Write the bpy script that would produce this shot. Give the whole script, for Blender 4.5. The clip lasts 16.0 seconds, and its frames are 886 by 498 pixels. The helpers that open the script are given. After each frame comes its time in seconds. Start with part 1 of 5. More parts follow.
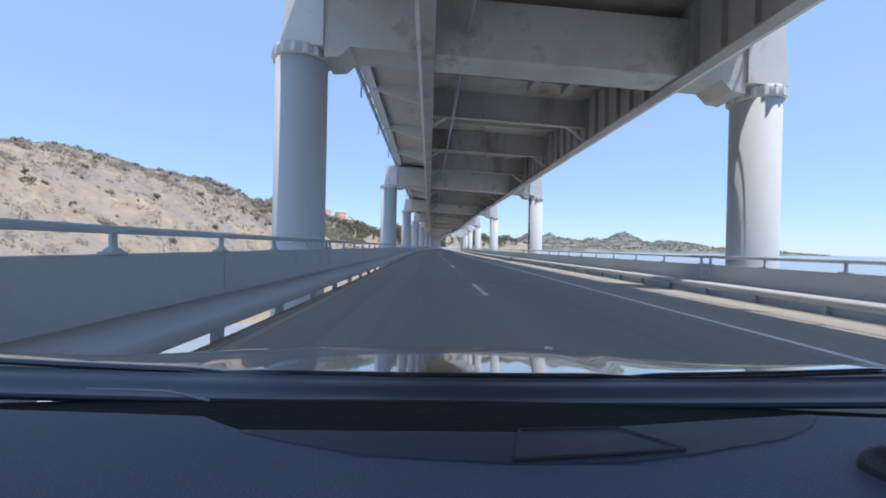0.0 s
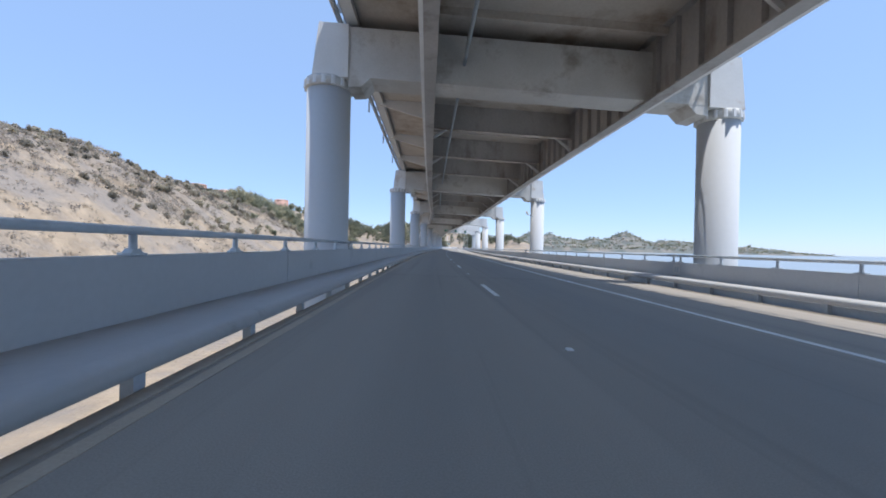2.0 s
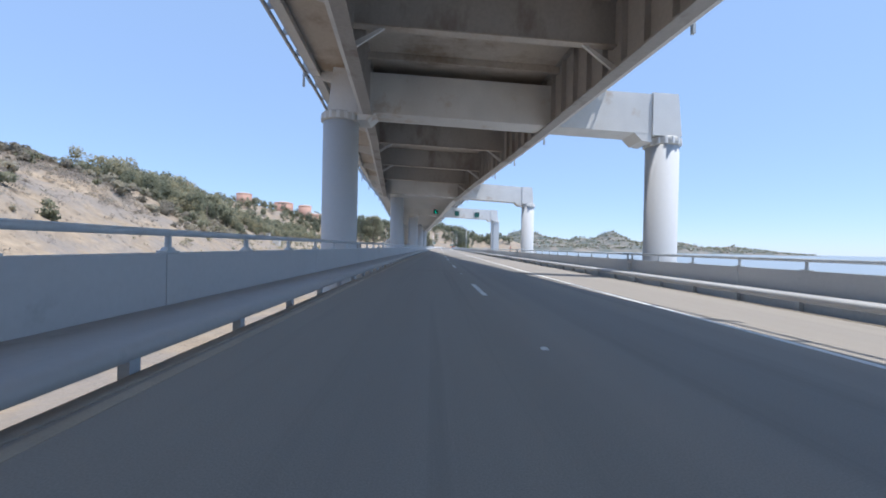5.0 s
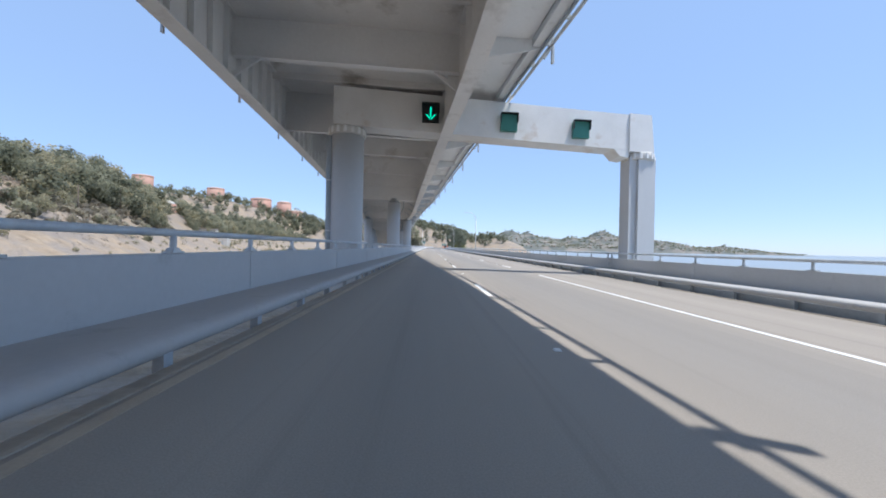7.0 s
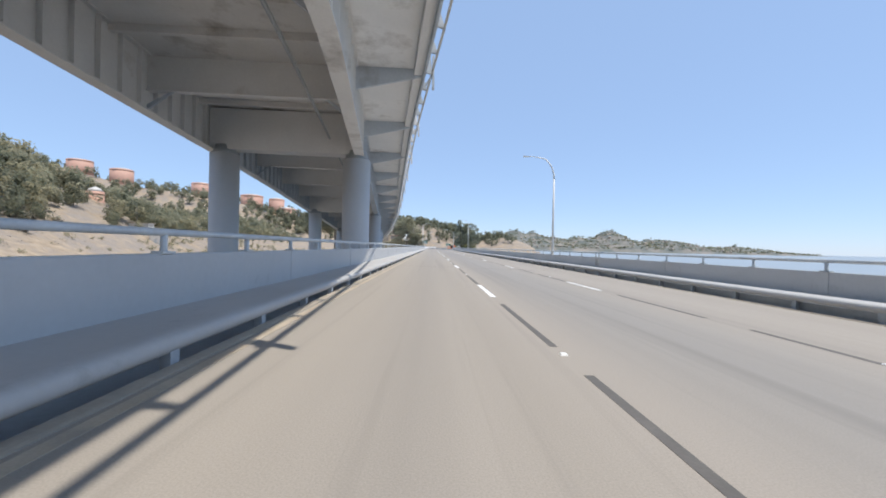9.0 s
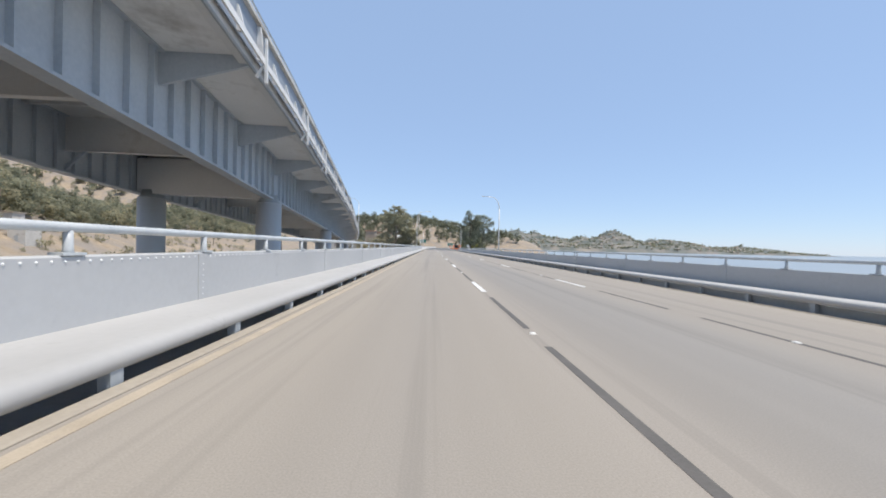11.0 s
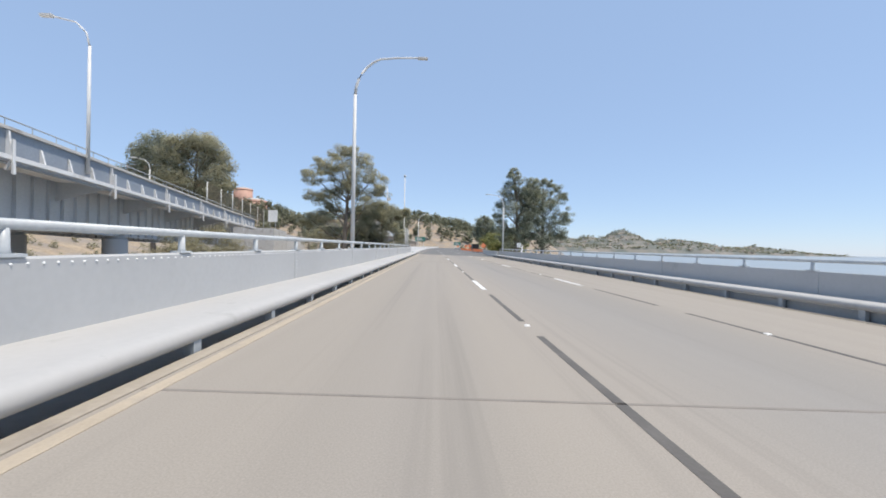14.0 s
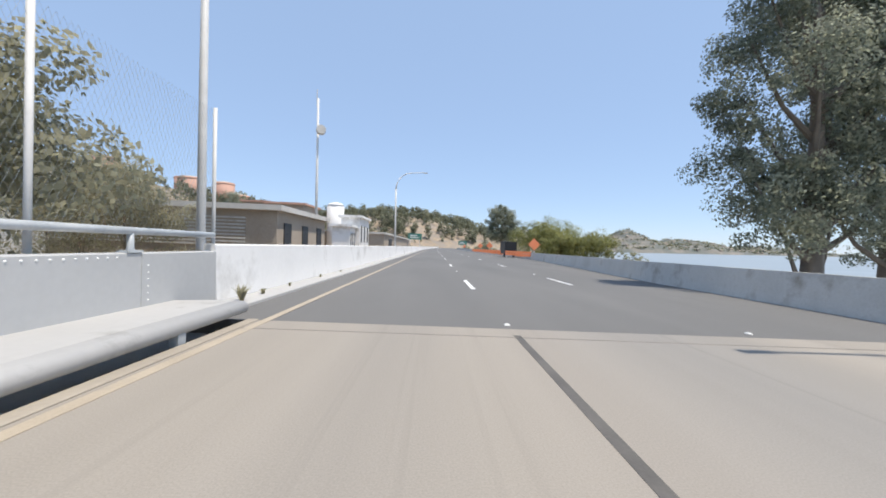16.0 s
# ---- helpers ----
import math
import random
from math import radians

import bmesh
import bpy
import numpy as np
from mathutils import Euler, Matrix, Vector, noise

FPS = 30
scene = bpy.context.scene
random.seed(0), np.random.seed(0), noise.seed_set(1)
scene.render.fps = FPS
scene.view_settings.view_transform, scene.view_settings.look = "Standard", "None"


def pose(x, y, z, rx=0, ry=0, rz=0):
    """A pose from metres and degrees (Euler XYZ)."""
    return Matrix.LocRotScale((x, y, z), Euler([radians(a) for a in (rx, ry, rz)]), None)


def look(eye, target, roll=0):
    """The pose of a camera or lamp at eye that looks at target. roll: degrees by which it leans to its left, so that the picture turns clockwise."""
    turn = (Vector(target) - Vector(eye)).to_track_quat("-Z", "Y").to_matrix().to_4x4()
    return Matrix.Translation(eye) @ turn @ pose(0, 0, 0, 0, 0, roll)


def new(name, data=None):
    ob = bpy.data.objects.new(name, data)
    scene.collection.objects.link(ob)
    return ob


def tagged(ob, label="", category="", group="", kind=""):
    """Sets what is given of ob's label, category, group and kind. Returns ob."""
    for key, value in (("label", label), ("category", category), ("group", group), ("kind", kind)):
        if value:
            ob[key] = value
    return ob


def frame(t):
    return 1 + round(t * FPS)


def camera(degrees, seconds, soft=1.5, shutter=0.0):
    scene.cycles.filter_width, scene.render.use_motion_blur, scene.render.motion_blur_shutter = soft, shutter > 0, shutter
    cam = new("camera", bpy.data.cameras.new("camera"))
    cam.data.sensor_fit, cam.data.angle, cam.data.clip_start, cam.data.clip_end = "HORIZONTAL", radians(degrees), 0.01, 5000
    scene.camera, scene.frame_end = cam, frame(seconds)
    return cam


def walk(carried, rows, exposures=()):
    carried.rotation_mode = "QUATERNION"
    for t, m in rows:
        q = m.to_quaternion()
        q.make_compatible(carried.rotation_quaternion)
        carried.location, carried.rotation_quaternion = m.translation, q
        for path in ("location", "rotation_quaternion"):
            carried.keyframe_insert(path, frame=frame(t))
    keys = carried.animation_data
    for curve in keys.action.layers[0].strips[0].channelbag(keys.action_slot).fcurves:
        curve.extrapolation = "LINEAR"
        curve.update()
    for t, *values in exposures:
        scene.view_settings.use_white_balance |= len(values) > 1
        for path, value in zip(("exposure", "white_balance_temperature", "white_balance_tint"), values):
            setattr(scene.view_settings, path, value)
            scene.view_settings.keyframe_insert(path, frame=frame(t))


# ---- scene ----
# camera and path: s runs along the lower roadway, u is metres to the right of the camera's line
EYE = 1.30
ALONG = ((0, 0.0), (6.5, 190.2), (9, 263.6), (12, 349.6), (14.5, 422.7), (16, 466.6))
CROSS = 0.02          # the deck falls to the right


def heading(s):
    """How far the roadway has turned to the right, in radians."""
    k = min(max((s - 47.6) / 153.0, 0.0), 1.0)
    k2 = min(max((s - 560.0) / 300.0, 0.0), 1.0)
    return radians(-2.24) + radians(4.24) * k + radians(3.0) * k2


S_MIN, S_MAX = -120, 1600
px_, py_ = 8.288, -119.852
LINE = {S_MIN: (px_, py_)}
for i_ in range(S_MIN, S_MAX):
    a_ = heading(i_ + 0.5)
    px_, py_ = px_ + math.sin(a_), py_ + math.cos(a_)
    LINE[i_ + 1] = (px_, py_)


def at(s, u, z=0.0):
    """The place s metres along the roadway, u to the right, z up."""
    s = min(max(s, S_MIN), S_MAX - 0.001)
    i = math.floor(s)
    f = s - i
    a = heading(s)
    p, q = LINE[i], LINE[i + 1]
    return Vector((p[0] + (q[0] - p[0]) * f + u * math.cos(a), p[1] + (q[1] - p[1]) * f - u * math.sin(a), z - CROSS * u))


def glide(t, keys):
    """Linear value between (t, value) keys."""
    for (t0, v0), (t1, v1) in zip(keys, keys[1:]):
        if t <= t1:
            return v0 + (v1 - v0) * max(0.0, (t - t0) / (t1 - t0))
    return keys[-1][1]


SIDE = ((0, 0.03), (1, -0.07), (2, -0.24), (2.5, -0.2), (3, -0.1), (3.5, 0.07), (4, 0.2), (5, 0.1), (6.5, -0.07), (9.5, -0.03), (12, 0.08), (13, -0.01), (14, 0.0), (15, 0.16), (16, 0.35))
ROLL = ((0, -1.2), (16, -1.2))
YAW = ((0, -1.96), (7, -1.96), (9, -1.55), (12.5, -1.7), (14, -1.4), (16, -1.4))
PITCH = ((0, -0.3), (16, -0.3))

cam = camera(97.0, 16.0, soft=1.8)
rows = []
for i_ in range(33):
    t_ = i_ * 0.5
    s_ = glide(t_, ALONG)
    e_ = at(s_, glide(t_, SIDE), EYE)
    rows.append((t_, pose(e_.x, e_.y, e_.z, 90 + glide(t_, PITCH), glide(t_, ROLL), glide(t_, YAW) - math.degrees(heading(s_)))))
walk(cam, rows, [(0, 0.35, 6080, 12), (6, 0.35, 6080, 12), (8, 0.29, 6350, 11), (9.5, 0.2, 6600, 11), (12, 0.17, 6800, 11), (15, 0.2, 6880, 11), (16, 0.28, 6900, 11)])

# ---- light ----
SUN_ELEVATION, SUN_AZIMUTH = radians(68.5), radians(120)   # azimuth clockwise from +y
world = bpy.data.worlds.new("sky")
scene.world = world
world.use_nodes = True
wn = world.node_tree.nodes
wl = world.node_tree.links
sky = wn.new("ShaderNodeTexSky")
sky.sky_type = "NISHITA"
sky.sun_disc = False
sky.sun_elevation, sky.sun_rotation = SUN_ELEVATION, SUN_AZIMUTH
sky.air_density, sky.dust_density, sky.ozone_density = 1.0, 0.3, 3.0
sky.altitude = 1200
wn["Background"].inputs["Strength"].default_value = 0.054
wl.new(sky.outputs[0], wn["Background"].inputs["Color"])
# thin marine haze lit by the sun, even over the whole sky
haze = wn.new("ShaderNodeBackground")
haze.inputs["Color"].default_value, haze.inputs["Strength"].default_value = (0.41, 0.6, 0.93, 1), 0.57
both = wn.new("ShaderNodeAddShader")
wl.new(wn["Background"].outputs[0], both.inputs[0])
wl.new(haze.outputs[0], both.inputs[1])
wl.new(both.outputs[0], wn["World Output"].inputs["Surface"])
sun_data = bpy.data.lights.new("sun", "SUN")
sun_data.energy, sun_data.angle, sun_data.color = 3.8, radians(0.5), (1.0, 0.95, 0.87)
sun = new("sun", sun_data)
ce = math.cos(SUN_ELEVATION)
sun_way = Vector((math.sin(SUN_AZIMUTH) * ce, math.cos(SUN_AZIMUTH) * ce, math.sin(SUN_ELEVATION)))
sun.matrix_world = look(sun_way * 100, (0, 0, 0))


# ---- materials ----
def surface(name, dark, light, scale=3.0, fine=40.0, rough=0.7, metal=0.0, bump=0.15, spots=None, stretch=(1, 1, 1), per_piece=0.0, contrast=0.25, grain=0.15, spot_scale=0.4, spot_edge=0.62, coords="Object"):
    """A two-scale noise material: dark to light, fine grain, optional stains of the colour spots."""
    m = bpy.data.materials.new(name)
    m.use_nodes = True
    n, l = m.node_tree.nodes, m.node_tree.links
    b = n["Principled BSDF"]
    b.inputs["Metallic"].default_value = metal
    co = n.new("ShaderNodeTexCoord")
    mp = n.new("ShaderNodeMapping")
    mp.inputs["Scale"].default_value = stretch
    l.new(co.outputs[coords], mp.inputs["Vector"])
    big = n.new("ShaderNodeTexNoise")
    big.inputs["Scale"].default_value, big.inputs["Detail"].default_value = scale, 5.0
    l.new(mp.outputs[0], big.inputs["Vector"])
    small = n.new("ShaderNodeTexNoise")
    small.inputs["Scale"].default_value, small.inputs["Detail"].default_value = fine, 3.0
    l.new(co.outputs[coords], small.inputs["Vector"])
    ramp = n.new("ShaderNodeValToRGB")
    ramp.color_ramp.elements[0].position, ramp.color_ramp.elements[1].position = 0.5 - contrast, 0.5 + contrast
    ramp.color_ramp.elements[0].color, ramp.color_ramp.elements[1].color = (*dark, 1), (*light, 1)
    l.new(big.outputs["Fac"], ramp.inputs[0])
    mix = n.new("ShaderNodeMix")
    mix.data_type, mix.blend_type = "RGBA", "OVERLAY"
    mix.inputs["Factor"].default_value = grain
    l.new(ramp.outputs[0], mix.inputs["A"])
    l.new(small.outputs["Fac"], mix.inputs["B"])
    out = mix.outputs["Result"]
    if spots:
        st = n.new("ShaderNodeTexNoise")
        st.inputs["Scale"].default_value, st.inputs["Detail"].default_value, st.inputs["Roughness"].default_value = spot_scale, 8.0, 0.65
        l.new(mp.outputs[0], st.inputs["Vector"])
        sr = n.new("ShaderNodeMapRange")
        sr.inputs["From Min"].default_value, sr.inputs["From Max"].default_value = spot_edge - 0.08, spot_edge + 0.08
        l.new(st.outputs["Fac"], sr.inputs["Value"])
        m2 = n.new("ShaderNodeMix")
        m2.data_type = "RGBA"
        l.new(sr.outputs[0], m2.inputs["Factor"])
        l.new(out, m2.inputs["A"])
        m2.inputs["B"].default_value = (*spots, 1)
        out = m2.outputs["Result"]
    if per_piece:
        oi = n.new("ShaderNodeObjectInfo")
        gm = n.new("ShaderNodeNewGeometry")
        ad = n.new("ShaderNodeMath")
        ad.operation = "ADD"
        l.new(oi.outputs["Random"], ad.inputs[0])
        l.new(gm.outputs["Random Per Island"], ad.inputs[1])
        fr = n.new("ShaderNodeMath")
        fr.operation = "FRACT"
        l.new(ad.outputs[0], fr.inputs[0])
        mr = n.new("ShaderNodeMapRange")
        mr.inputs["To Min"].default_value, mr.inputs["To Max"].default_value = 1 - per_piece, 1 + per_piece
        l.new(fr.outputs[0], mr.inputs["Value"])
        hs = n.new("ShaderNodeHueSaturation")
        l.new(mr.outputs[0], hs.inputs["Value"])
        l.new(out, hs.inputs["Color"])
        out = hs.outputs["Color"]
    l.new(out, b.inputs["Base Color"])
    rr = n.new("ShaderNodeMapRange")
    rr.inputs["To Min"].default_value, rr.inputs["To Max"].default_value = max(rough - 0.12, 0.02), min(rough + 0.12, 1)
    l.new(big.outputs["Fac"], rr.inputs["Value"])
    l.new(rr.outputs[0], b.inputs["Roughness"])
    if bump:
        bp = n.new("ShaderNodeBump")
        bp.inputs["Strength"].default_value, bp.inputs["Distance"].default_value = bump, 0.02
        l.new(small.outputs["Fac"], bp.inputs["Height"])
        l.new(bp.outputs[0], b.inputs["Normal"])
    return m


def leafy(name, dark, light, scale=0.4, contrast=0.25, vary=0.22):
    """Leaves: a soft surface that also lets some light through."""
    m = surface(name, dark, light, scale, 6, 0.75, per_piece=vary, bump=0, contrast=contrast)
    n, l = m.node_tree.nodes, m.node_tree.links
    b = n["Principled BSDF"]
    tr = n.new("ShaderNodeBsdfTranslucent")
    mx = n.new("ShaderNodeMixShader")
    mx.inputs[0].default_value = 0.66
    l.new(b.inputs["Base Color"].links[0].from_socket, tr.inputs["Color"])
    l.new(b.outputs[0], mx.inputs[1])
    l.new(tr.outputs[0], mx.inputs[2])
    l.new(mx.outputs[0], n["Material Output"].inputs["Surface"])
    return m


M_DECK = surface("road_concrete", (0.288, 0.257, 0.217), (0.338, 0.302, 0.256), 0.9, 70, 0.85, spots=(0.25, 0.226, 0.194), stretch=(1, 0.012, 1), spot_scale=1.6, spot_edge=0.62, grain=0.22, coords="UV", contrast=0.2)
# traffic has greyed the middle of each lane
dn, dl = M_DECK.node_tree.nodes, M_DECK.node_tree.links
base_in = dn["Principled BSDF"].inputs["Base Color"]
worn = base_in.links[0].from_socket
uv_co, split, span_u, wear, times_ = dn.new("ShaderNodeTexCoord"), dn.new("ShaderNodeSeparateXYZ"), dn.new("ShaderNodeMapRange"), dn.new("ShaderNodeValToRGB"), dn.new("ShaderNodeMix")
dl.new(uv_co.outputs["UV"], split.inputs[0])
span_u.inputs["From Min"].default_value, span_u.inputs["From Max"].default_value = -2.5, 9.7
dl.new(split.outputs["X"], span_u.inputs["Value"])
dl.new(span_u.outputs[0], wear.inputs[0])
wear.color_ramp.elements[0].position, wear.color_ramp.elements[0].color = 0.1, (1.0, 1.0, 1.0, 1)
wear.color_ramp.elements[1].position, wear.color_ramp.elements[1].color = 0.78, (1.0, 1.0, 1.0, 1)
for pos, col in ((0.19, (0.92, 0.93, 0.95)), (0.28, (0.99, 0.99, 0.99)), (0.36, (0.97, 0.97, 0.98)), (0.44, (0.88, 0.905, 0.945)), (0.52, (0.82, 0.855, 0.91)), (0.61, (0.88, 0.905, 0.94)), (0.69, (0.98, 0.98, 0.98))):
    wear.color_ramp.elements.new(pos).color = (*col, 1)
times_.data_type, times_.blend_type = "RGBA", "MULTIPLY"
times_.inputs["Factor"].default_value = 1.0
dl.new(worn, times_.inputs["A"])
dl.new(wear.outputs[0], times_.inputs["B"])
dl.new(times_.outputs["Result"], base_in)
M_KERB = surface("kerb_concrete", (0.3, 0.26, 0.21), (0.4, 0.35, 0.28), 0.5, 14, 0.85, spots=(0.22, 0.19, 0.16), spot_scale=0.7, spot_edge=0.66)
M_ASPHALT = surface("asphalt", (0.125, 0.122, 0.116), (0.175, 0.17, 0.162), 0.4, 60, 0.9, stretch=(1, 0.2, 1))
M_SEAL = surface("joint_sealant", (0.085, 0.078, 0.07), (0.14, 0.13, 0.118), 2, 30, 0.8)
M_WHITE = surface("road_paint", (0.62, 0.61, 0.58), (0.85, 0.84, 0.81), 2, 40, 0.6, spots=(0.45, 0.43, 0.4), spot_scale=3, spot_edge=0.7)
M_YELLOW = surface("faded_yellow_paint", (0.38, 0.315, 0.235), (0.47, 0.395, 0.3), 2, 40, 0.7, spots=(0.36, 0.31, 0.25), spot_scale=3)
M_STEEL = surface("grey_painted_steel", (0.3, 0.33, 0.35), (0.42, 0.45, 0.47), 0.5, 12, 0.55, spots=(0.25, 0.26, 0.26), spot_scale=0.8, spot_edge=0.7, bump=0.05)
M_GIRDER = surface("girder_paint", (0.66, 0.655, 0.64), (0.77, 0.765, 0.75), 0.35, 8, 0.6, spots=(0.46, 0.425, 0.385), spot_scale=0.35, spot_edge=0.68, bump=0.03)
# later girders tinted and lightened for the sky's light on them
M_BLUEGREY = surface("skylit_blue_grey", (0.46, 0.5, 0.54), (0.57, 0.61, 0.65), 0.35, 8, 0.55, spots=(0.34, 0.34, 0.34), spot_scale=0.4, spot_edge=0.7, bump=0.03)
M_SOFFIT = surface("deck_soffit", (0.66, 0.645, 0.62), (0.77, 0.755, 0.73), 0.4, 8, 0.9, spots=(0.32, 0.29, 0.25), spot_scale=0.3, bump=0.05)
M_PANEL = surface("blue_grey_panel_paint", (0.25, 0.285, 0.33), (0.32, 0.355, 0.4), 0.35, 8, 0.55, spots=(0.24, 0.25, 0.27), spot_scale=0.4, spot_edge=0.7, bump=0.02)
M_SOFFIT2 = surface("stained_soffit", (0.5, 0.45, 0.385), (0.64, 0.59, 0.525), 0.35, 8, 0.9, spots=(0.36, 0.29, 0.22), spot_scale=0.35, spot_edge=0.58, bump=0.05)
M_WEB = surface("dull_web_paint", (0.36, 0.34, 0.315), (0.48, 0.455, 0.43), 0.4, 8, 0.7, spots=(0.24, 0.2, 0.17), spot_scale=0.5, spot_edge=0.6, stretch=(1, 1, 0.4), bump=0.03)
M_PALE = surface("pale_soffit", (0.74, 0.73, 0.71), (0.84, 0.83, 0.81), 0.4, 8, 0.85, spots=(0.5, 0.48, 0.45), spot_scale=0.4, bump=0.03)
M_WALL = surface("parapet_paint", (0.435, 0.437, 0.433), (0.5, 0.502, 0.497), 0.3, 10, 0.65, spots=(0.33, 0.33, 0.32), spot_scale=0.9, spot_edge=0.7, bump=0.02, grain=0.06)
M_LEDGE = surface("ledge_paint", (0.4, 0.392, 0.376), (0.46, 0.452, 0.436), 0.4, 12, 0.7, spots=(0.32, 0.31, 0.29), spot_scale=1.6, spot_edge=0.68, bump=0.02, grain=0.05)
M_RAIL = surface("rail_paint", (0.42, 0.45, 0.47), (0.6, 0.62, 0.62), 2, 20, 0.45, bump=0.03)
M_COLUMN = surface("column_paint", (0.5, 0.51, 0.515), (0.57, 0.58, 0.585), 0.25, 6, 0.8, spots=(0.42, 0.42, 0.41), spot_scale=0.4, stretch=(1, 1, 0.15), spot_edge=0.72, bump=0.0, grain=0.04)
M_CAP = surface("cap_concrete", (0.5, 0.48, 0.44), (0.66, 0.64, 0.6), 0.6, 15, 0.8, spots=(0.34, 0.3, 0.25), spot_scale=0.6, spot_edge=0.62)
M_PORTAL = surface("portal_paint", (0.66, 0.645, 0.615), (0.8, 0.785, 0.755), 0.6, 15, 0.75, spots=(0.52, 0.41, 0.31), spot_scale=0.55, spot_edge=0.66)
M_LAND = surface("dry_grass", (0.3, 0.232, 0.158), (0.395, 0.31, 0.218), 0.05, 0.4, 0.95, spots=(0.275, 0.235, 0.195), spot_scale=0.09, spot_edge=0.49, bump=0.7, grain=0.5)
for nd in M_LAND.node_tree.nodes:       # stones and tussocks stand up by half a metre
    if nd.type == "BUMP":
        nd.inputs["Distance"].default_value = 1.6
        nd.inputs["Height"].links[0].from_node.inputs["Detail"].default_value = 8.0
# water base raised to a pale grey: the bay's haze in its colour
M_WATER = surface("bay_water", (0.26, 0.3, 0.32), (0.31, 0.35, 0.37), 0.02, 0.4, 0.4, bump=0.3)
# hill tones lightened to stand in for the distance haze
M_FAR = surface("far_hills", (0.15, 0.155, 0.14), (0.3, 0.26, 0.215), 0.006, 0.05, 0.95, spots=(0.12, 0.135, 0.12), spot_scale=0.011, spot_edge=0.5, bump=0, grain=0.4)
M_BARK = surface("bark", (0.14, 0.11, 0.085), (0.26, 0.215, 0.17), 3, 20, 0.9, stretch=(1, 1, 0.3), bump=0.5)
# needles and leaves lightened past their own colour for veiling windscreen haze
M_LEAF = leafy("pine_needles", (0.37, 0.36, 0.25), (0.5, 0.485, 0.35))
M_LEAF2 = leafy("dark_leaves", (0.28, 0.3, 0.225), (0.39, 0.41, 0.315))
M_SCRUB = leafy("scrub_twigs", (0.275, 0.24, 0.21), (0.35, 0.31, 0.275))
M_SCRUB2 = leafy("olive_scrub_twigs", (0.27, 0.245, 0.195), (0.35, 0.32, 0.26))
M_SAGE = leafy("sage_twigs", (0.38, 0.345, 0.26), (0.48, 0.44, 0.34), 0.4, 0.25, 0.12)
M_SCRUB3 = leafy("pale_scrub_twigs", (0.35, 0.3, 0.245), (0.43, 0.375, 0.31))
M_WOOD = leafy("hill_trees", (0.2, 0.21, 0.14), (0.37, 0.365, 0.255), 0.12, 0.1, 0.1)
M_WOOD2 = leafy("dark_hill_trees", (0.145, 0.16, 0.11), (0.3, 0.305, 0.21), 0.12, 0.1, 0.1)
M_TANK = surface("tank_paint", (0.47, 0.275, 0.205), (0.57, 0.345, 0.265), 0.05, 2, 0.7, bump=0)
M_POLE = surface("galvanised_steel", (0.6, 0.59, 0.565), (0.72, 0.71, 0.685), 2, 20, 0.6, metal=0.0, bump=0.02)
M_BLACK = surface("black_plastic", (0.015, 0.015, 0.017), (0.03, 0.03, 0.033), 4, 80, 0.5)
M_NAVY = surface("dark_blue_plastic", (0.03, 0.04, 0.065), (0.042, 0.054, 0.085), 3, 60, 0.45, bump=0.02)
# outer vinyl lightened for the light it catches; the recess stays dark
M_DASH = surface("lit_dash_vinyl", (0.085, 0.103, 0.155), (0.108, 0.13, 0.195), 3, 350, 0.6, bump=0.4)
M_RECESS = surface("dark_dash_panel", (0.028, 0.037, 0.06), (0.04, 0.05, 0.078), 3, 350, 0.55, bump=0.2)
# near-black stands in for the shade at the windscreen base
M_SILL_SHADE = surface("sill_shade_black", (0.003, 0.003, 0.004), (0.006, 0.006, 0.008), 4, 80, 0.95)
M_RUBBER = surface("tyre_rubber", (0.015, 0.015, 0.015), (0.03, 0.03, 0.03), 4, 60, 0.85)
M_CARPAINT = surface("dark_car_paint", (0.018, 0.022, 0.03), (0.026, 0.03, 0.04), 1, 60, 0.12, metal=0.3, bump=0.0)
M_CARPAINT.node_tree.nodes["Principled BSDF"].inputs["Coat Weight"].default_value = 1.0

M_BUSH = leafy("bush_leaves", (0.22, 0.23, 0.08), (0.35, 0.35, 0.15))
M_BUSH2 = leafy("olive_leaves", (0.32, 0.3, 0.19), (0.44, 0.41, 0.28))
M_SIGN = surface("green_sign", (0.035, 0.17, 0.135), (0.05, 0.22, 0.17), 1, 20, 0.5, bump=0)
M_ORANGE = surface("orange_sign", (0.82, 0.24, 0.1), (0.9, 0.3, 0.14), 1, 20, 0.5, bump=0)
M_TAN = surface("tan_wall", (0.34, 0.28, 0.22), (0.42, 0.36, 0.29), 0.5, 8, 0.85)
M_GREEN = bpy.data.materials.new("green_lamp")
M_GREEN.use_nodes = True
M_GREEN.node_tree.nodes["Principled BSDF"].inputs["Base Color"].default_value = (0.02, 0.5, 0.3, 1)
M_GREEN.node_tree.nodes["Principled BSDF"].inputs["Emission Color"].default_value = (0.0, 0.75, 0.45, 1)
M_GREEN.node_tree.nodes["Principled BSDF"].inputs["Emission Strength"].default_value = 1.0

M_RED = surface("red_paint", (0.34, 0.07, 0.06), (0.45, 0.11, 0.09), 4, 40, 0.45, bump=0.02)
M_JOINT = surface("joint_mortar", (0.19, 0.17, 0.15), (0.26, 0.23, 0.2), 3, 30, 0.85)
# rivet heads whitened: the sun's glint is put into their colour
M_RIVET = surface("glinting_rivet_heads", (0.68, 0.68, 0.67), (0.85, 0.85, 0.84), 3, 30, 0.4, bump=0)
M_PATCH = surface("repair_concrete", (0.37, 0.345, 0.31), (0.43, 0.405, 0.37), 2, 40, 0.85)


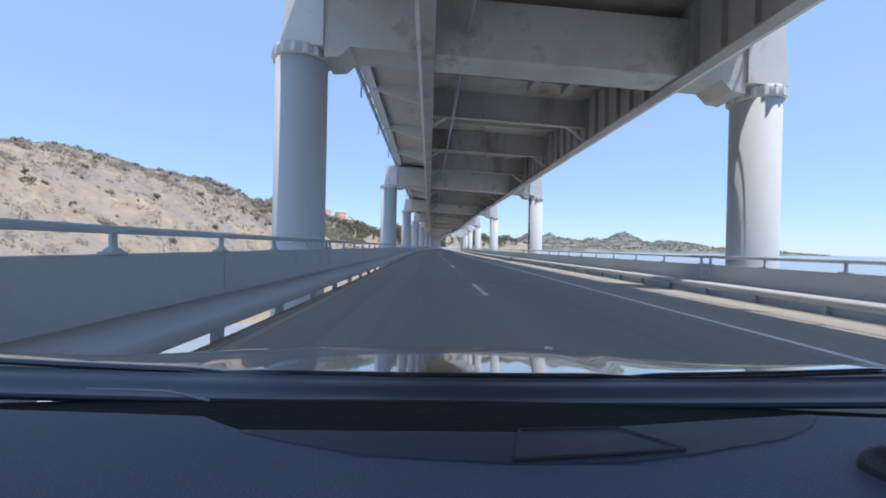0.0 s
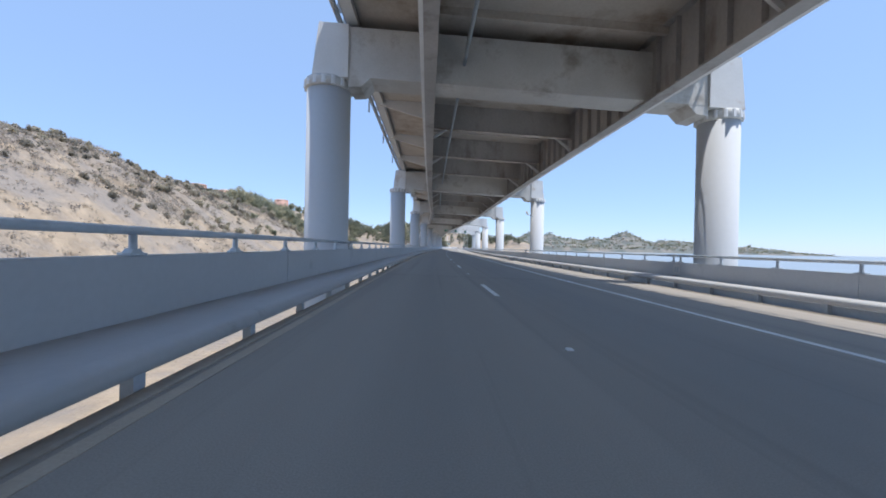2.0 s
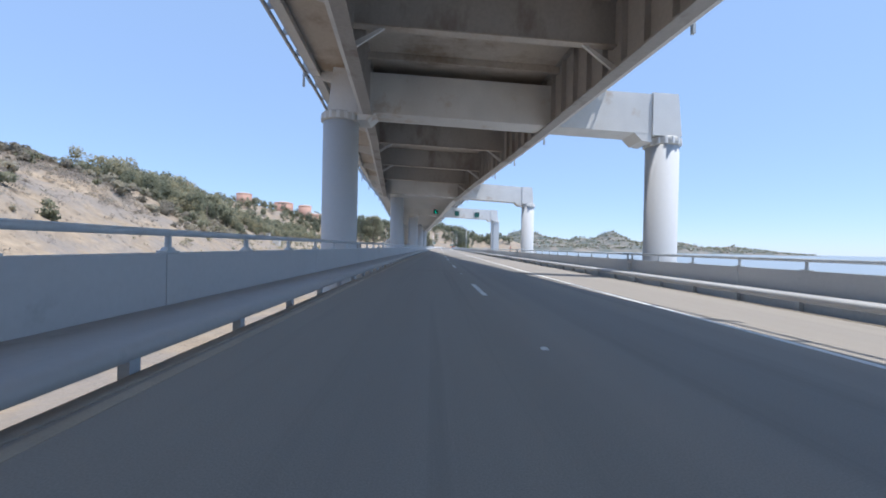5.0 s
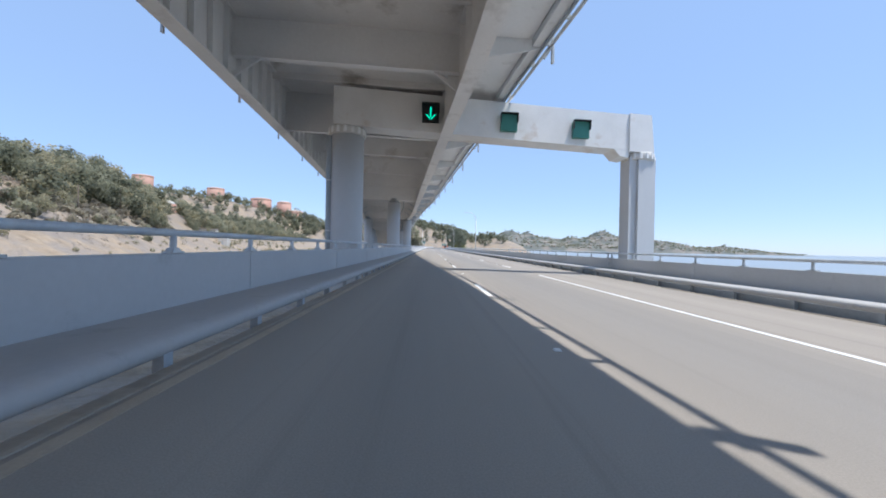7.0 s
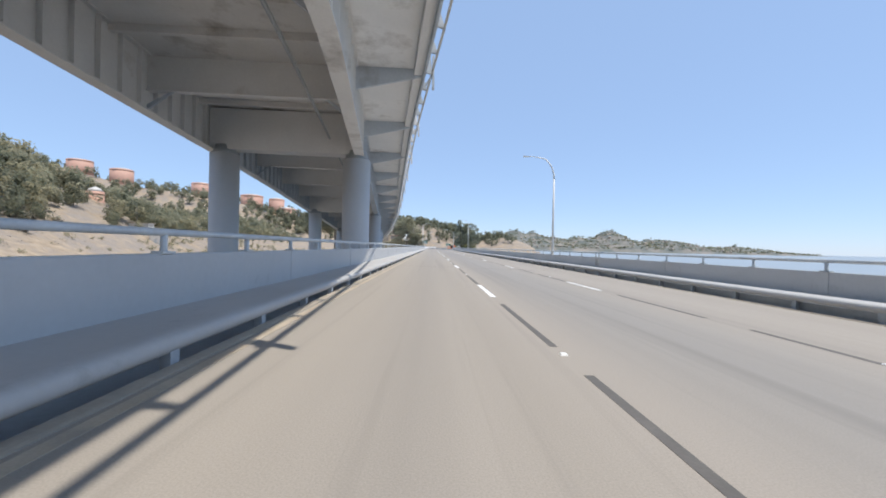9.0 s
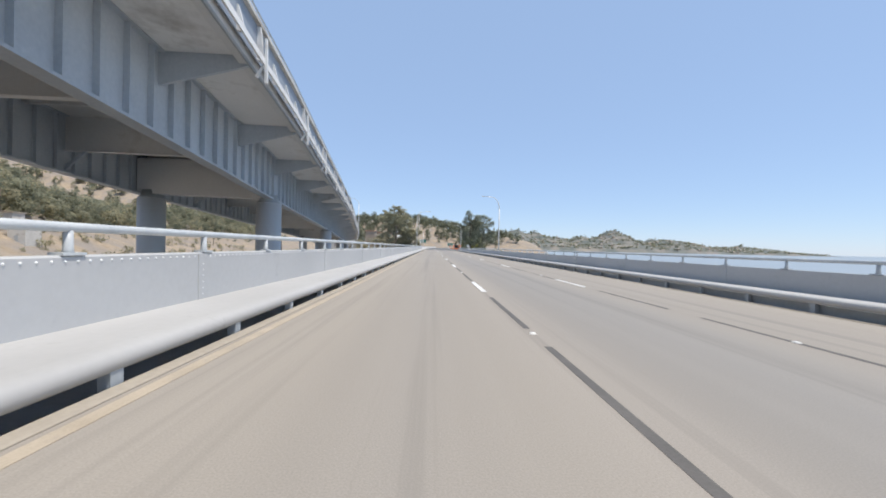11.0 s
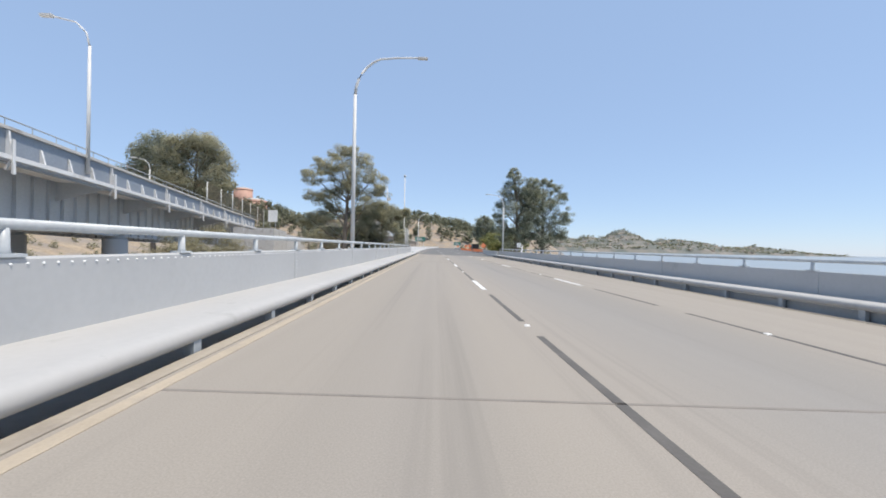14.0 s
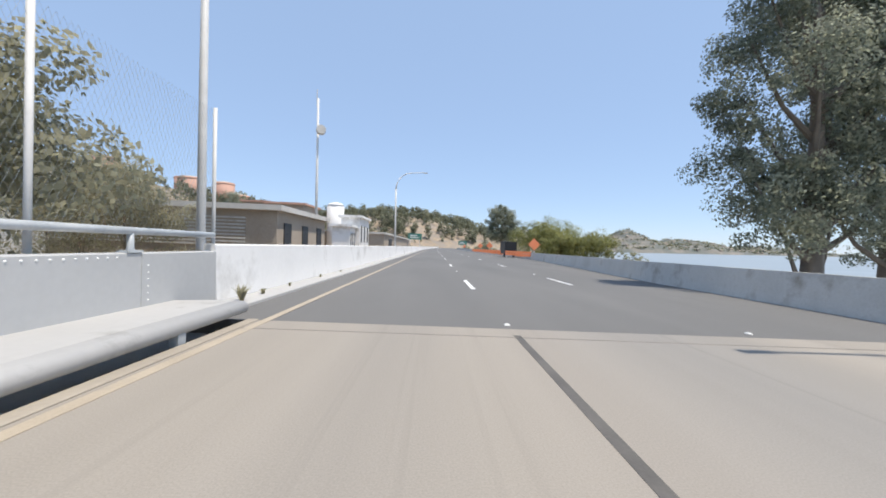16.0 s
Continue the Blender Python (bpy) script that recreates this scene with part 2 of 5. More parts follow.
# ---- mesh helpers ----
def mesh_of(name, bm):
    me = bpy.data.meshes.new(name)
    bmesh.ops.recalc_face_normals(bm, faces=bm.faces)
    bm.to_mesh(me)
    bm.free()
    return me


def part(name, bm, material, parent=None, label=""):
    """Links a bmesh as one mesh object, under parent where one is given."""
    ob = new(name, mesh_of(name, bm))
    ob.data.materials.append(material)
    if parent is not None:
        ob.parent = parent
    return tagged(ob, label)


def thing(name, label, category, group="", kind=""):
    return tagged(new(name), label, category, group, kind)


def hull8(bm, corners):
    """A six-sided solid from eight corners, bottom four then top four."""
    v = [bm.verts.new(c) for c in corners]
    for f in ((3, 2, 1, 0), (4, 5, 6, 7), (0, 1, 5, 4), (1, 2, 6, 5), (2, 3, 7, 6), (3, 0, 4, 7)):
        bm.faces.new([v[i] for i in f])


def sbox(bm, s0, s1, u0, u1, z0, z1, place=at):
    """A block along the road."""
    hull8(bm, [place(s, u, z) for z in (z0, z1) for s, u in ((s0, u0), (s0, u1), (s1, u1), (s1, u0))])


def sweep(bm, profile, stations, place=at, closed=True):
    """A profile of (u, z) swept along stations of s."""
    rings = [[bm.verts.new(place(s, u, z)) for u, z in profile] for s in stations]
    k = len(profile)
    for a, b in zip(rings, rings[1:]):
        for i in range(k if closed else k - 1):
            j = (i + 1) % k
            bm.faces.new((a[i], a[j], b[j], b[i]))
    if closed:
        bm.faces.new(rings[0][::-1])
        bm.faces.new(rings[-1])


def tube(bm, points, radius, sides=8):
    """A round bar through points; radius is a number or one for each point."""
    pts = [Vector(p) for p in points]
    radii = radius if isinstance(radius, (list, tuple)) else [radius] * len(pts)
    rings = []
    for i, p in enumerate(pts):
        d = (pts[min(i + 1, len(pts) - 1)] - pts[max(i - 1, 0)]).normalized()
        a = d.cross(Vector((0, 0, 1)) if abs(d.z) < 0.9 else Vector((1, 0, 0))).normalized()
        b = d.cross(a)
        rings.append([bm.verts.new(p + (a * math.cos(w) + b * math.sin(w)) * radii[i]) for w in (2 * math.pi * j / sides for j in range(sides))])
    for r, q in zip(rings, rings[1:]):
        for j in range(sides):
            bm.faces.new((r[j], r[(j + 1) % sides], q[(j + 1) % sides], q[j])).smooth = sides > 6
    bm.faces.new(rings[0][::-1])
    bm.faces.new(rings[-1])


def steps(a, b, d):
    n = max(1, math.ceil((b - a) / d))
    return [a + (b - a) * i / n for i in range(n + 1)]


# ---- plan of the bridge ----
SPAN = 30.48
FIRST = 15.2
BENTS = [FIRST + SPAN * k for k in range(-3, 16)]
END = 473.0                       # the bridge's end, where the asphalt begins
KERB_L, KERB_R = -2.45, 9.6
WALL_L, WALL_R = -3.8, 10.95
CENTRE = ((-100, 4.0), (60, 3.75), (135, 2.8), (170, 0.8), (200, -1.9), (218, -2.8), (246, -5.0), (275, -7.2), (291, -9.2), (340, -14.5), (381, -20.0), (430, -28.0), (479, -38.0), (600, -66.0))
BOTTOM = ((-100, 7.8), (140, 7.8), (229, 7.5), (259, 7.2), (290, 6.8), (340, 5.1), (381, 3.7), (410, 2.8), (459, 1.0), (480, 0.5), (600, -1.0))
TILT = ((-100, 0.03), (140, 0.03), (229, 0.02), (265, 0.0), (600, 0.0))


def above(s, v, w):
    """A place on the upper deck: v right of its middle, w above the girders' bottom; the last girders are deeper."""
    w -= glide(s, ((300, 0.0), (345, 0.55), (600, 0.55))) * (1 - min(max(w, 0) / 2.0, 1))
    return at(s, glide(s, CENTRE) + v, glide(s, BOTTOM) + w - glide(s, TILT) * v)


# ---- roadway ----
road = bmesh.new()
sweep(road, [(KERB_L - 0.1, -0.3), (KERB_R + 0.1, -0.3), (KERB_R + 0.1, 0), (KERB_L - 0.1, 0)], steps(-110, END, 6))
road_ob = part("road", road, M_DECK)
road_st = steps(-110, END, 6)
road_us = (KERB_L - 0.1, KERB_R + 0.1, KERB_R + 0.1, KERB_L - 0.1)
uv = road_ob.data.uv_layers.new(name="along")
for lp in road_ob.data.loops:
    ring, corner = divmod(lp.vertex_index, 4)
    uv.data[lp.index].uv = (road_us[corner], road_st[ring])
tagged(road_ob, "worn concrete roadway of the bridge's lower deck", "road", kind="structure")
asph = bmesh.new()


def flare(s, side):
    """The asphalt's edges past the bridge's end."""
    if side < 0:
        return glide(s, ((END, -3.92), (500, -4.0), (560, -4.1)))
    return glide(s, ((END, 10.7), (485, 11.2), (516, 14.4), (545, 16.0)))


def past(s, u, z):
    return at(s, flare(s, u) + 0.25 * u, z)


sweep(asph, [(-1, -0.4), (1, -0.4), (1, -0.005), (-1, -0.005)], steps(END, 600, 4) + steps(608, 1500, 8), past)
tagged(part("road", asph, M_ASPHALT), "dark asphalt road on the shore past the bridge", "road", kind="structure")

LANES = (1.65, 5.9)
lines = thing("lane_marking", "white and yellow painted lane lines on the roadway", "road marking", kind="structure")
DASH0 = 10.7
for lane in LANES:
    for i in range(-4, 60):
        s = DASH0 + 14.63 * i + (3.0 if lane == LANES[1] else 0)
        if lane == LANES[1] and s < 226:
            continue
        bm = bmesh.new()
        sbox(bm, s + 0.2, s + 3.5, lane - 0.075, lane + 0.075, 0.0, 0.006)
        part("dash", bm, M_WHITE, lines)
bm = bmesh.new()
for a, b in zip(steps(-100, 226, 8), steps(-100, 226, 8)[1:]):
    sbox(bm, a, b, LANES[1] - 0.075, LANES[1] + 0.075, 0.0, 0.006)
part("edge_line", bm, M_WHITE, lines)
bm = bmesh.new()
sweep(bm, [(KERB_L + 0.06, 0), (KERB_L + 0.19, 0), (KERB_L + 0.19, 0.006), (KERB_L + 0.06, 0.006)], steps(-110, 900, 6))
part("yellow_line", bm, M_YELLOW, lines)

# ---- kerbs, ledges, parapets and rails on both sides ----
for sign, kerb, wall, nm in ((-1, KERB_L, WALL_L, "north"), (1, KERB_R, WALL_R, "south")):
    def P(d, z):
        return (kerb + sign * d, z)
    last = END
    bm = bmesh.new()
    sweep(bm, [P(0.1, -0.3), P(0.1, 0.0), P(0.0, 0.0), P(0.0, 0.012), P(0.03, 0.018), P(0.16, 0.018), P(0.16, -0.3)], steps(-110, last, 6))
    tagged(part("kerb_" + nm, bm, M_KERB), "low concrete kerb along the roadway edge", "kerb", kind="structure")
    bm = bmesh.new()
    depth = abs(wall - kerb)
    lift = 0.0 if sign < 0 else 0.12
    sweep(bm, [P(d, z + lift) for d, z in ((0.36, 0.115), (0.26, 0.115), (0.2, 0.125), (0.17, 0.16), (0.163, 0.21), (0.18, 0.26), (0.22, 0.29), (0.28, 0.304), (0.36, 0.309), (0.8, 0.298), (depth, 0.27), (depth, 0.14), (0.5, 0.12))], steps(-110, last, 6))
    bm.faces.ensure_lookup_table()
    for i_, f_ in enumerate(bm.faces):
        f_.smooth = len(f_.verts) == 4 and i_ % 13 < 8      # the rounded edge alone
    tagged(part("ledge_" + nm, bm, M_LEDGE), "pale painted steel ledge with a rounded edge beside the roadway", "ledge", kind="structure")
    # added plate: hides the sunlit ground below so the gap stays dark
    bm = bmesh.new()
    sweep(bm, [P(0.16, -0.3), P(depth + 0.1, -0.3), P(depth + 0.1, -0.24), P(0.16, -0.24)], steps(262, last, 6))
    tagged(part("trim_" + nm, bm, M_STEEL), "grey steel plate added to darken the gap under the ledge", "plate", kind="structure")
    if sign > 0:
        # added upright plate: keeps the bright water out of the gap
        bm = bmesh.new()
        sweep(bm, [P(0.34, -0.3), P(0.37, -0.3), P(0.37, 0.22), P(0.34, 0.22)], steps(-110, last, 6))
        tagged(part("trim_south", bm, M_STEEL), "grey steel plate added to close and dim the gap under the ledge", "plate", kind="structure")
    posts = thing("ledge_supports", "short steel posts under the ledge", "supports", kind="structure")
    s = -60.0
    while s < last:
        bm = bmesh.new()
        sbox(bm, s, s + 0.14, *sorted((kerb + sign * 0.19, kerb + sign * 0.3)), -0.25, 0.14 + lift)
        part("post", bm, M_STEEL, posts)
        s += 2.1
    last = END + 1.2 if sign < 0 else END
    bm = bmesh.new()
    sweep(bm, [P(depth, 0.12), P(depth, 1.03), P(depth + 0.02, 1.05), P(depth + 0.12, 1.05), P(depth + 0.12, 0.12)], steps(-110, last, 6))
    w = tagged(part("wall_" + nm, bm, M_WALL), "grey painted riveted plate parapet wall with joint strips", "wall", kind="structure")
    # joints and posts of the parapet
    for k in range(-4, 17):
        for j in range(4):
            s = FIRST + SPAN * k + 7.62 * j
            if s < -60 or s > last - 1:
                continue
            bm = bmesh.new()
            sbox(bm, s - 0.12, s + 0.12, *sorted((kerb + sign * (depth - 0.012), kerb + sign * (depth + 0.02))), 0.27 + lift, 1.03)
            part("joint_strip", bm, M_WALL, w)
    # pipe rail, one length for each span
    for k in range(-3, 16):
        a, b = FIRST + SPAN * k, FIRST + SPAN * (k + 1)
        b = last if b > last - 3 else b
        if a > last - 3:
            continue
        rail = thing("bridge_railing", "grey painted pipe railing on the parapet", "railing", "railings of the bridge")
        bm = bmesh.new()
        mid = depth + 0.06
        tube(bm, [at(s, *P(mid, 1.35)) for s in steps(a + 0.02, b - 0.02, 8)], 0.055, 10)
        part("top_rail", bm, M_RAIL, rail)
        n = 13
        for j in range(n):
            s = a + 0.25 + (SPAN - 0.5) * j / (n - 1)
            if s > b:
                continue
            bm = bmesh.new()
            tube(bm, [at(s, *P(mid, 1.05)), at(s, *P(mid, 1.12)), at(s, *P(mid, 1.33))], [0.062, 0.048, 0.045], 10)
            if s < 262 and sign < 0:
                hull8(bm, [at(s + e * x, *P(mid + f * y, z)) for z, x, y in ((1.075, 0.1, 0.065), (1.13, 0.055, 0.05)) for e, f in ((-1, -1), (-1, 1), (1, 1), (1, -1))])
            sbox(bm, s - 0.14, s + 0.14, *sorted((P(mid - 0.08, 0)[0], P(mid + 0.08, 0)[0])), 1.05, 1.08)
            part("post", bm, M_RAIL, rail)

# ---- upper deck ----
HALF = 7.5
GIRD = 4.65
OFFSET = ((-100, 0.6), (150, 0.6), (215, -0.5), (600, -0.5))    # the girders' middle against the deck's


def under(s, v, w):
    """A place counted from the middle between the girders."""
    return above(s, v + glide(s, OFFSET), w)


for k in range(-3, 15):
    a, b = FIRST + SPAN * k, FIRST + SPAN * (k + 1)
    span = thing("bridge_span", "grey steel plate girder span of the upper deck", "bridge span", "spans of the upper deck")
    st = steps(a, b, 3.81)
    bm = bmesh.new()
    sweep(bm, [(-HALF, 2.6), (HALF, 2.6), (HALF, 2.95), (-HALF, 2.95)], st, above)
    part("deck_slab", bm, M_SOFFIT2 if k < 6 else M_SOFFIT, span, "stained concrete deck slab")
    for g in (-GIRD, GIRD):
        bm = bmesh.new()
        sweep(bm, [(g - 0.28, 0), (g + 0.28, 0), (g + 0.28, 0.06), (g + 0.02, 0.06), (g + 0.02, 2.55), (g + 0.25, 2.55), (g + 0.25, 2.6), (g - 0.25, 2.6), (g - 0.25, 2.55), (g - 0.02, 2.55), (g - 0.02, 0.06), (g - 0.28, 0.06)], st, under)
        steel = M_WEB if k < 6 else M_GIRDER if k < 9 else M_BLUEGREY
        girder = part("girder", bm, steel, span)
        bm = bmesh.new()
        out = 0.13 if k < 6 else 0.0
        lo_v, hi_v = (g - 0.3 + out, g + 0.3) if g < 0 else (g - 0.3, g + 0.3 - out)
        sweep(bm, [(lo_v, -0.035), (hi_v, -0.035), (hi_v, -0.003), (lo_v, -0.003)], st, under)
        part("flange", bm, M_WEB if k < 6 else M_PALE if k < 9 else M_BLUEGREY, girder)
        if k < 6:
            bm = bmesh.new()
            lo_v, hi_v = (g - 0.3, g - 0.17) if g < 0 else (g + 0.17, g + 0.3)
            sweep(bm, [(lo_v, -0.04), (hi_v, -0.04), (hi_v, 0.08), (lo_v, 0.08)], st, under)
            part("flange_edge", bm, M_PALE, girder, "pale strip along the flange's outer edge")
        for s in steps(a + 0.9, b - 0.9, 1.27):
            bm = bmesh.new()
            for q in (-1, 1):
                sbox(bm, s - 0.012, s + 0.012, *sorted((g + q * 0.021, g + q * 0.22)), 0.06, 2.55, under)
            part("stiffener", bm, steel, girder)
    for j in range(4):
        s = a + 7.62 * j
        bm = bmesh.new()
        lo = 1.0 if j else 0.3
        sbox(bm, s - 0.012, s + 0.012, -GIRD + 0.03, GIRD - 0.03, lo, 2.58, under)
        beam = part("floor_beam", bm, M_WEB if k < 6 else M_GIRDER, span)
        bm = bmesh.new()
        sbox(bm, s - 0.17, s + 0.17, -GIRD + 0.03, GIRD - 0.03, lo - 0.04, lo, under)
        part("flange", bm, M_SOFFIT2 if k < 6 else M_GIRDER, beam)
        for q in (-1, 1):
            bm = bmesh.new()
            o = glide(s, OFFSET)
            c = [above(s + d, v, w) for d in (-0.06, 0.06) for v, w in ((o + q * (GIRD + 0.03), 1.5), (q * (HALF - 0.1), 2.25), (q * (HALF - 0.1), 2.6), (o + q * (GIRD + 0.03), 2.6))]
            hull8(bm, c)
            c = [under(s + d, q * v, w) for d in (-0.05, 0.05) for v, w in ((GIRD - 0.03, 0.1), (GIRD - 1.2, lo - 0.04), (GIRD - 1.2, lo + 0.06), (GIRD - 0.03, 0.35))]
            if j:
                hull8(bm, c)
            part("bracket", bm, M_GIRDER if k < 8 else M_BLUEGREY, span)
    # later spans' white overhang paint is raised for light bounced off the road
    for j in range(4):
        for q in (-1, 1):
            bm = bmesh.new()
            s0, s1 = a + 7.62 * j + 0.12, a + 7.62 * (j + 1) - 0.12
            hull8(bm, [above(e, v, w) for w in (2.57, 2.596) for e, v in ((s0, q * (HALF - 0.55)), (s0, glide(s0, OFFSET) + q * (GIRD + 0.3)), (s1, glide(s1, OFFSET) + q * (GIRD + 0.3)), (s1, q * (HALF - 0.55)))])
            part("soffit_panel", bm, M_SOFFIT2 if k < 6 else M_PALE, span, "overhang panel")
            bm = bmesh.new()
            sbox(bm, s0 - 0.11, s1 + 0.11, *sorted((q * (HALF - 0.5), q * (HALF - 0.05))), 2.3, 2.596, above)
            part("edge_beam", bm, M_GIRDER, span)
    for j in range(12):
        if j % 3:
            s = a + 2.54 * j
            bm = bmesh.new()
            sbox(bm, s - 0.1, s + 0.1, -GIRD + 0.03, GIRD - 0.03, 2.28, 2.598, under)
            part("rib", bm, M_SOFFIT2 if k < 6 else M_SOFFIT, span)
    for v in ((1.4, 3.2) if k < 2 else ()):
        for j in range(0, 4, 2):
            bm = bmesh.new()
            sbox(bm, a + 7.62 * j + 2.2, a + 7.62 * j + 5.4, v - 0.2, v + 0.2, 1.9, 2.597, above)
            part("stringer", bm, M_WEB, span)
    for v in ((-2.6,) if k <= 3 else (2.3,) if k >= 8 else ()):
        bm = bmesh.new()
        tube(bm, [above(s, v, 0.95) for s in st], 0.075, 8)
        part("pipe", bm, M_STEEL, span)
    for q in (-1, 1):
        bm = bmesh.new()
        sweep(bm, [(q * (HALF + 0.02), 2.5), (q * (HALF + 0.08), 2.5), (q * (HALF + 0.08), 3.75), (q * (HALF + 0.02), 3.75)], st, above)
        par = part("parapet", bm, M_WALL if k < 9 else M_PANEL, span)
        bm = bmesh.new()
        sweep(bm, [(q * (HALF - 0.05), 3.75), (q * (HALF + 0.22), 3.75), (q * (HALF + 0.22), 3.9), (q * (HALF - 0.05), 3.9)], st, above)
        part("capping", bm, M_CAP, par)
        bm = bmesh.new()
        # last spans' rail deeper and whiter, standing in for a sunlit strip
        low = 2.42 if k < 9 else 2.34
        sweep(bm, [(q * (HALF + 0.31), low), (q * (HALF + 0.38), low), (q * (HALF + 0.38), 2.56), (q * (HALF + 0.31), 2.56)], st, above)
        part("lower_rail", bm, M_CAP if k < 9 else M_PALE, par)
        for n_ in range(16):
            s = a + 0.1 + 1.905 * n_
            bm = bmesh.new()
            tall = n_ % 4 == 0
            top = 3.72 if tall else 3.12 if k < 9 else 3.3
            hull8(bm, [above(s + d, q * (HALF + v), w) for d in (-0.05, 0.05) for v, w in ((0.08, 2.5), (0.37, 2.44), (0.2 if tall else 0.13, top), (0.08, top))])
            if tall:
                hull8(bm, [above(s + d, q * (HALF + v), w) for d in (-0.07, 0.07) for v, w in ((0.37, 1.75), (0.47, 1.75), (0.44, 3.3), (0.36, 3.3))])
                hull8(bm, [above(s + d, q * (HALF + v), w) for d in (-0.05, 0.05) for v, w in ((0.02, 1.95), (0.1, 1.9), (0.4, 2.4), (0.34, 2.44))])
            part("fin", bm, M_RAIL if k < 9 else M_PALE, par)
        bm = bmesh.new()
        tube(bm, [above(s, q * (HALF + 0.08), 4.26) for s in st], 0.035, 6)
        for s in steps(a + 0.3, b - 0.3, 1.5):
            tube(bm, [above(s, q * (HALF + 0.08), 3.89), above(s, q * (HALF + 0.08), 4.24)], 0.02, 5)
        part("railing", bm, M_STEEL, span)
        bm = bmesh.new()
        tube(bm, [above(s, q * (HALF + (0.12 if q < 0 else -0.08)), 2.22) for s in st], 0.06, 8)
        part("conduit", bm, M_STEEL, span)

# ---- bents: portals over the roadway, then pairs of columns under the upper deck ----
COL_L, COL_R = -4.7, 12.15
BENT0 = FIRST - 0.85
NEARER = {8: 0.6}                     # a bent that stands short of the regular spacing
SKEW = {6: 1.5, 7: 1.1}               # by how much the left column stands nearer than the right one
for k in range(-3, 15):
    s = BENT0 + SPAN * k - NEARER.get(k, 0.0)
    zb = glide(s, BOTTOM) - glide(s, ((300, 0.0), (345, 0.55), (600, 0.55)))
    mid = glide(s, CENTRE)
    if k <= 7:
        tilt, skew = glide(s, TILT), SKEW.get(k, 0.0)

        def over(s, u, z):
            """A place on the portal, whose beam leans with the deck."""
            return at(s - skew * (COL_R - u) / (COL_R - COL_L), u, z - tilt * (u - mid))
        bent = thing("portal_frame", "concrete portal frame on two round steel-clad columns carrying the upper deck", "bridge pier", "portal frames over the roadway")
        for u, q in ((COL_L, -1), (COL_R, 1)):
            stout = 0.8 if q > 0 else 0.8 if k == 6 else 0.9
            bm = bmesh.new()
            if k == 7 and q > 0:
                sbox(bm, s - 0.55, s + 0.55, u - 0.8, u + 0.8, -9, zb - 0.2, over)
                sbox(bm, s - 0.75, s + 0.75, u - 0.35, u + 0.35, -9, zb - 0.25, over)
            else:
                tube(bm, [over(s, u, -9), over(s, u, zb - 0.15)], stout, 40)
            col = part("column", bm, M_COLUMN, bent)
            bm = bmesh.new()
            tube(bm, [over(s, u, zb - 0.4), over(s, u, zb - 0.36), over(s, u, zb - 0.1), over(s, u, zb + 0.02)], [stout + d for d in (0.04, 0.09, 0.09, 0.05)], 40)
            for f_ in col.data.polygons:
                f_.use_smooth = len(f_.vertices) == 4 and not (k == 7 and q > 0)
            part("collar", bm, M_CAP, col)
            bm = bmesh.new()
            o = over(s, u, zb)
            rows_ = [[bm.verts.new(o + Vector((math.cos(w * math.pi / 32) * r, math.sin(w * math.pi / 32) * r, z))) for w in range(64) for r in ((far if w % 4 < 2 else near),)] for near, far, z in ((stout + 0.05, stout + 0.13, -0.36), (stout + 0.05, stout + 0.1, -0.02), (stout - 0.05, stout - 0.05, -0.02), (stout - 0.05, stout - 0.05, -0.36))]
            for p, q_ in zip(rows_, rows_[1:] + rows_[:1]):
                for w in range(64):
                    bm.faces.new((p[w], p[(w + 1) % 64], q_[(w + 1) % 64], q_[w]))
            part("bolt_ring", bm, M_GIRDER, col)
            if k >= 6 and q < 0:
                continue
            bm = bmesh.new()
            x0, x1 = u - 0.95, u + 0.95
            c = [over(s + d, x, z) for d in (-0.8, 0.8) for x, z in ((x0 + (0.45 if q < 0 else 0), zb), (x1 - (0.4 if q > 0 else 0), zb), (x1 - (0.6 if q > 0 else 0), zb + 2.15), (x0 + (0.7 if q < 0 else 0), zb + 2.15))]
            hull8(bm, c)
            part("cap_block", bm, M_PORTAL, bent)
        bm = bmesh.new()
        sbox(bm, s - 0.7, s + 0.7, COL_L + (0.95 if k < 6 else -0.6), COL_R - 0.95, zb + 0.08, zb + 2.1, over)
        for u, q in ((COL_L + 0.95, 1), (COL_R - 0.95, -1)):
            if k >= 6 and q > 0:
                continue
            c = [over(s + d, x, z) for d in (-0.69, 0.69) for x, z in ((u, zb - 0.35), (u + q * 0.5, zb - 0.3), (u + q * 0.9, zb + 0.09), (u, zb + 0.09))]
            hull8(bm, c)
        part("cross_beam", bm, M_CAP if k < 5 else M_PORTAL, bent)
    else:
        bent = thing("pier_columns", "pair of round grey columns carrying the upper deck", "bridge pier", "column pairs under the upper deck")
        right = -4.95 if k <= 9 else mid + 4.0
        for u in (mid - 4.3, right):
            bm = bmesh.new()
            tube(bm, [at(s, u, -9), at(s, u, zb - 0.25)], 0.85, 36)
            col = part("column", bm, M_COLUMN, bent)
            bm = bmesh.new()
            tube(bm, [at(s, u, zb - 0.26), at(s, u, zb - 0.1), at(s, u, zb + 0.3)], [0.85, 0.66, 0.6], 24)
            for f_ in col.data.polygons:
                f_.use_smooth = len(f_.vertices) == 4
            part("bearing", bm, M_STEEL, col)
        bm = bmesh.new()
        sbox(bm, s - 0.5, s + 0.5, mid - 5.0, mid + 3.9, zb + 0.02, zb + 2.5)
        part("cross_beam", bm, M_GIRDER, bent)

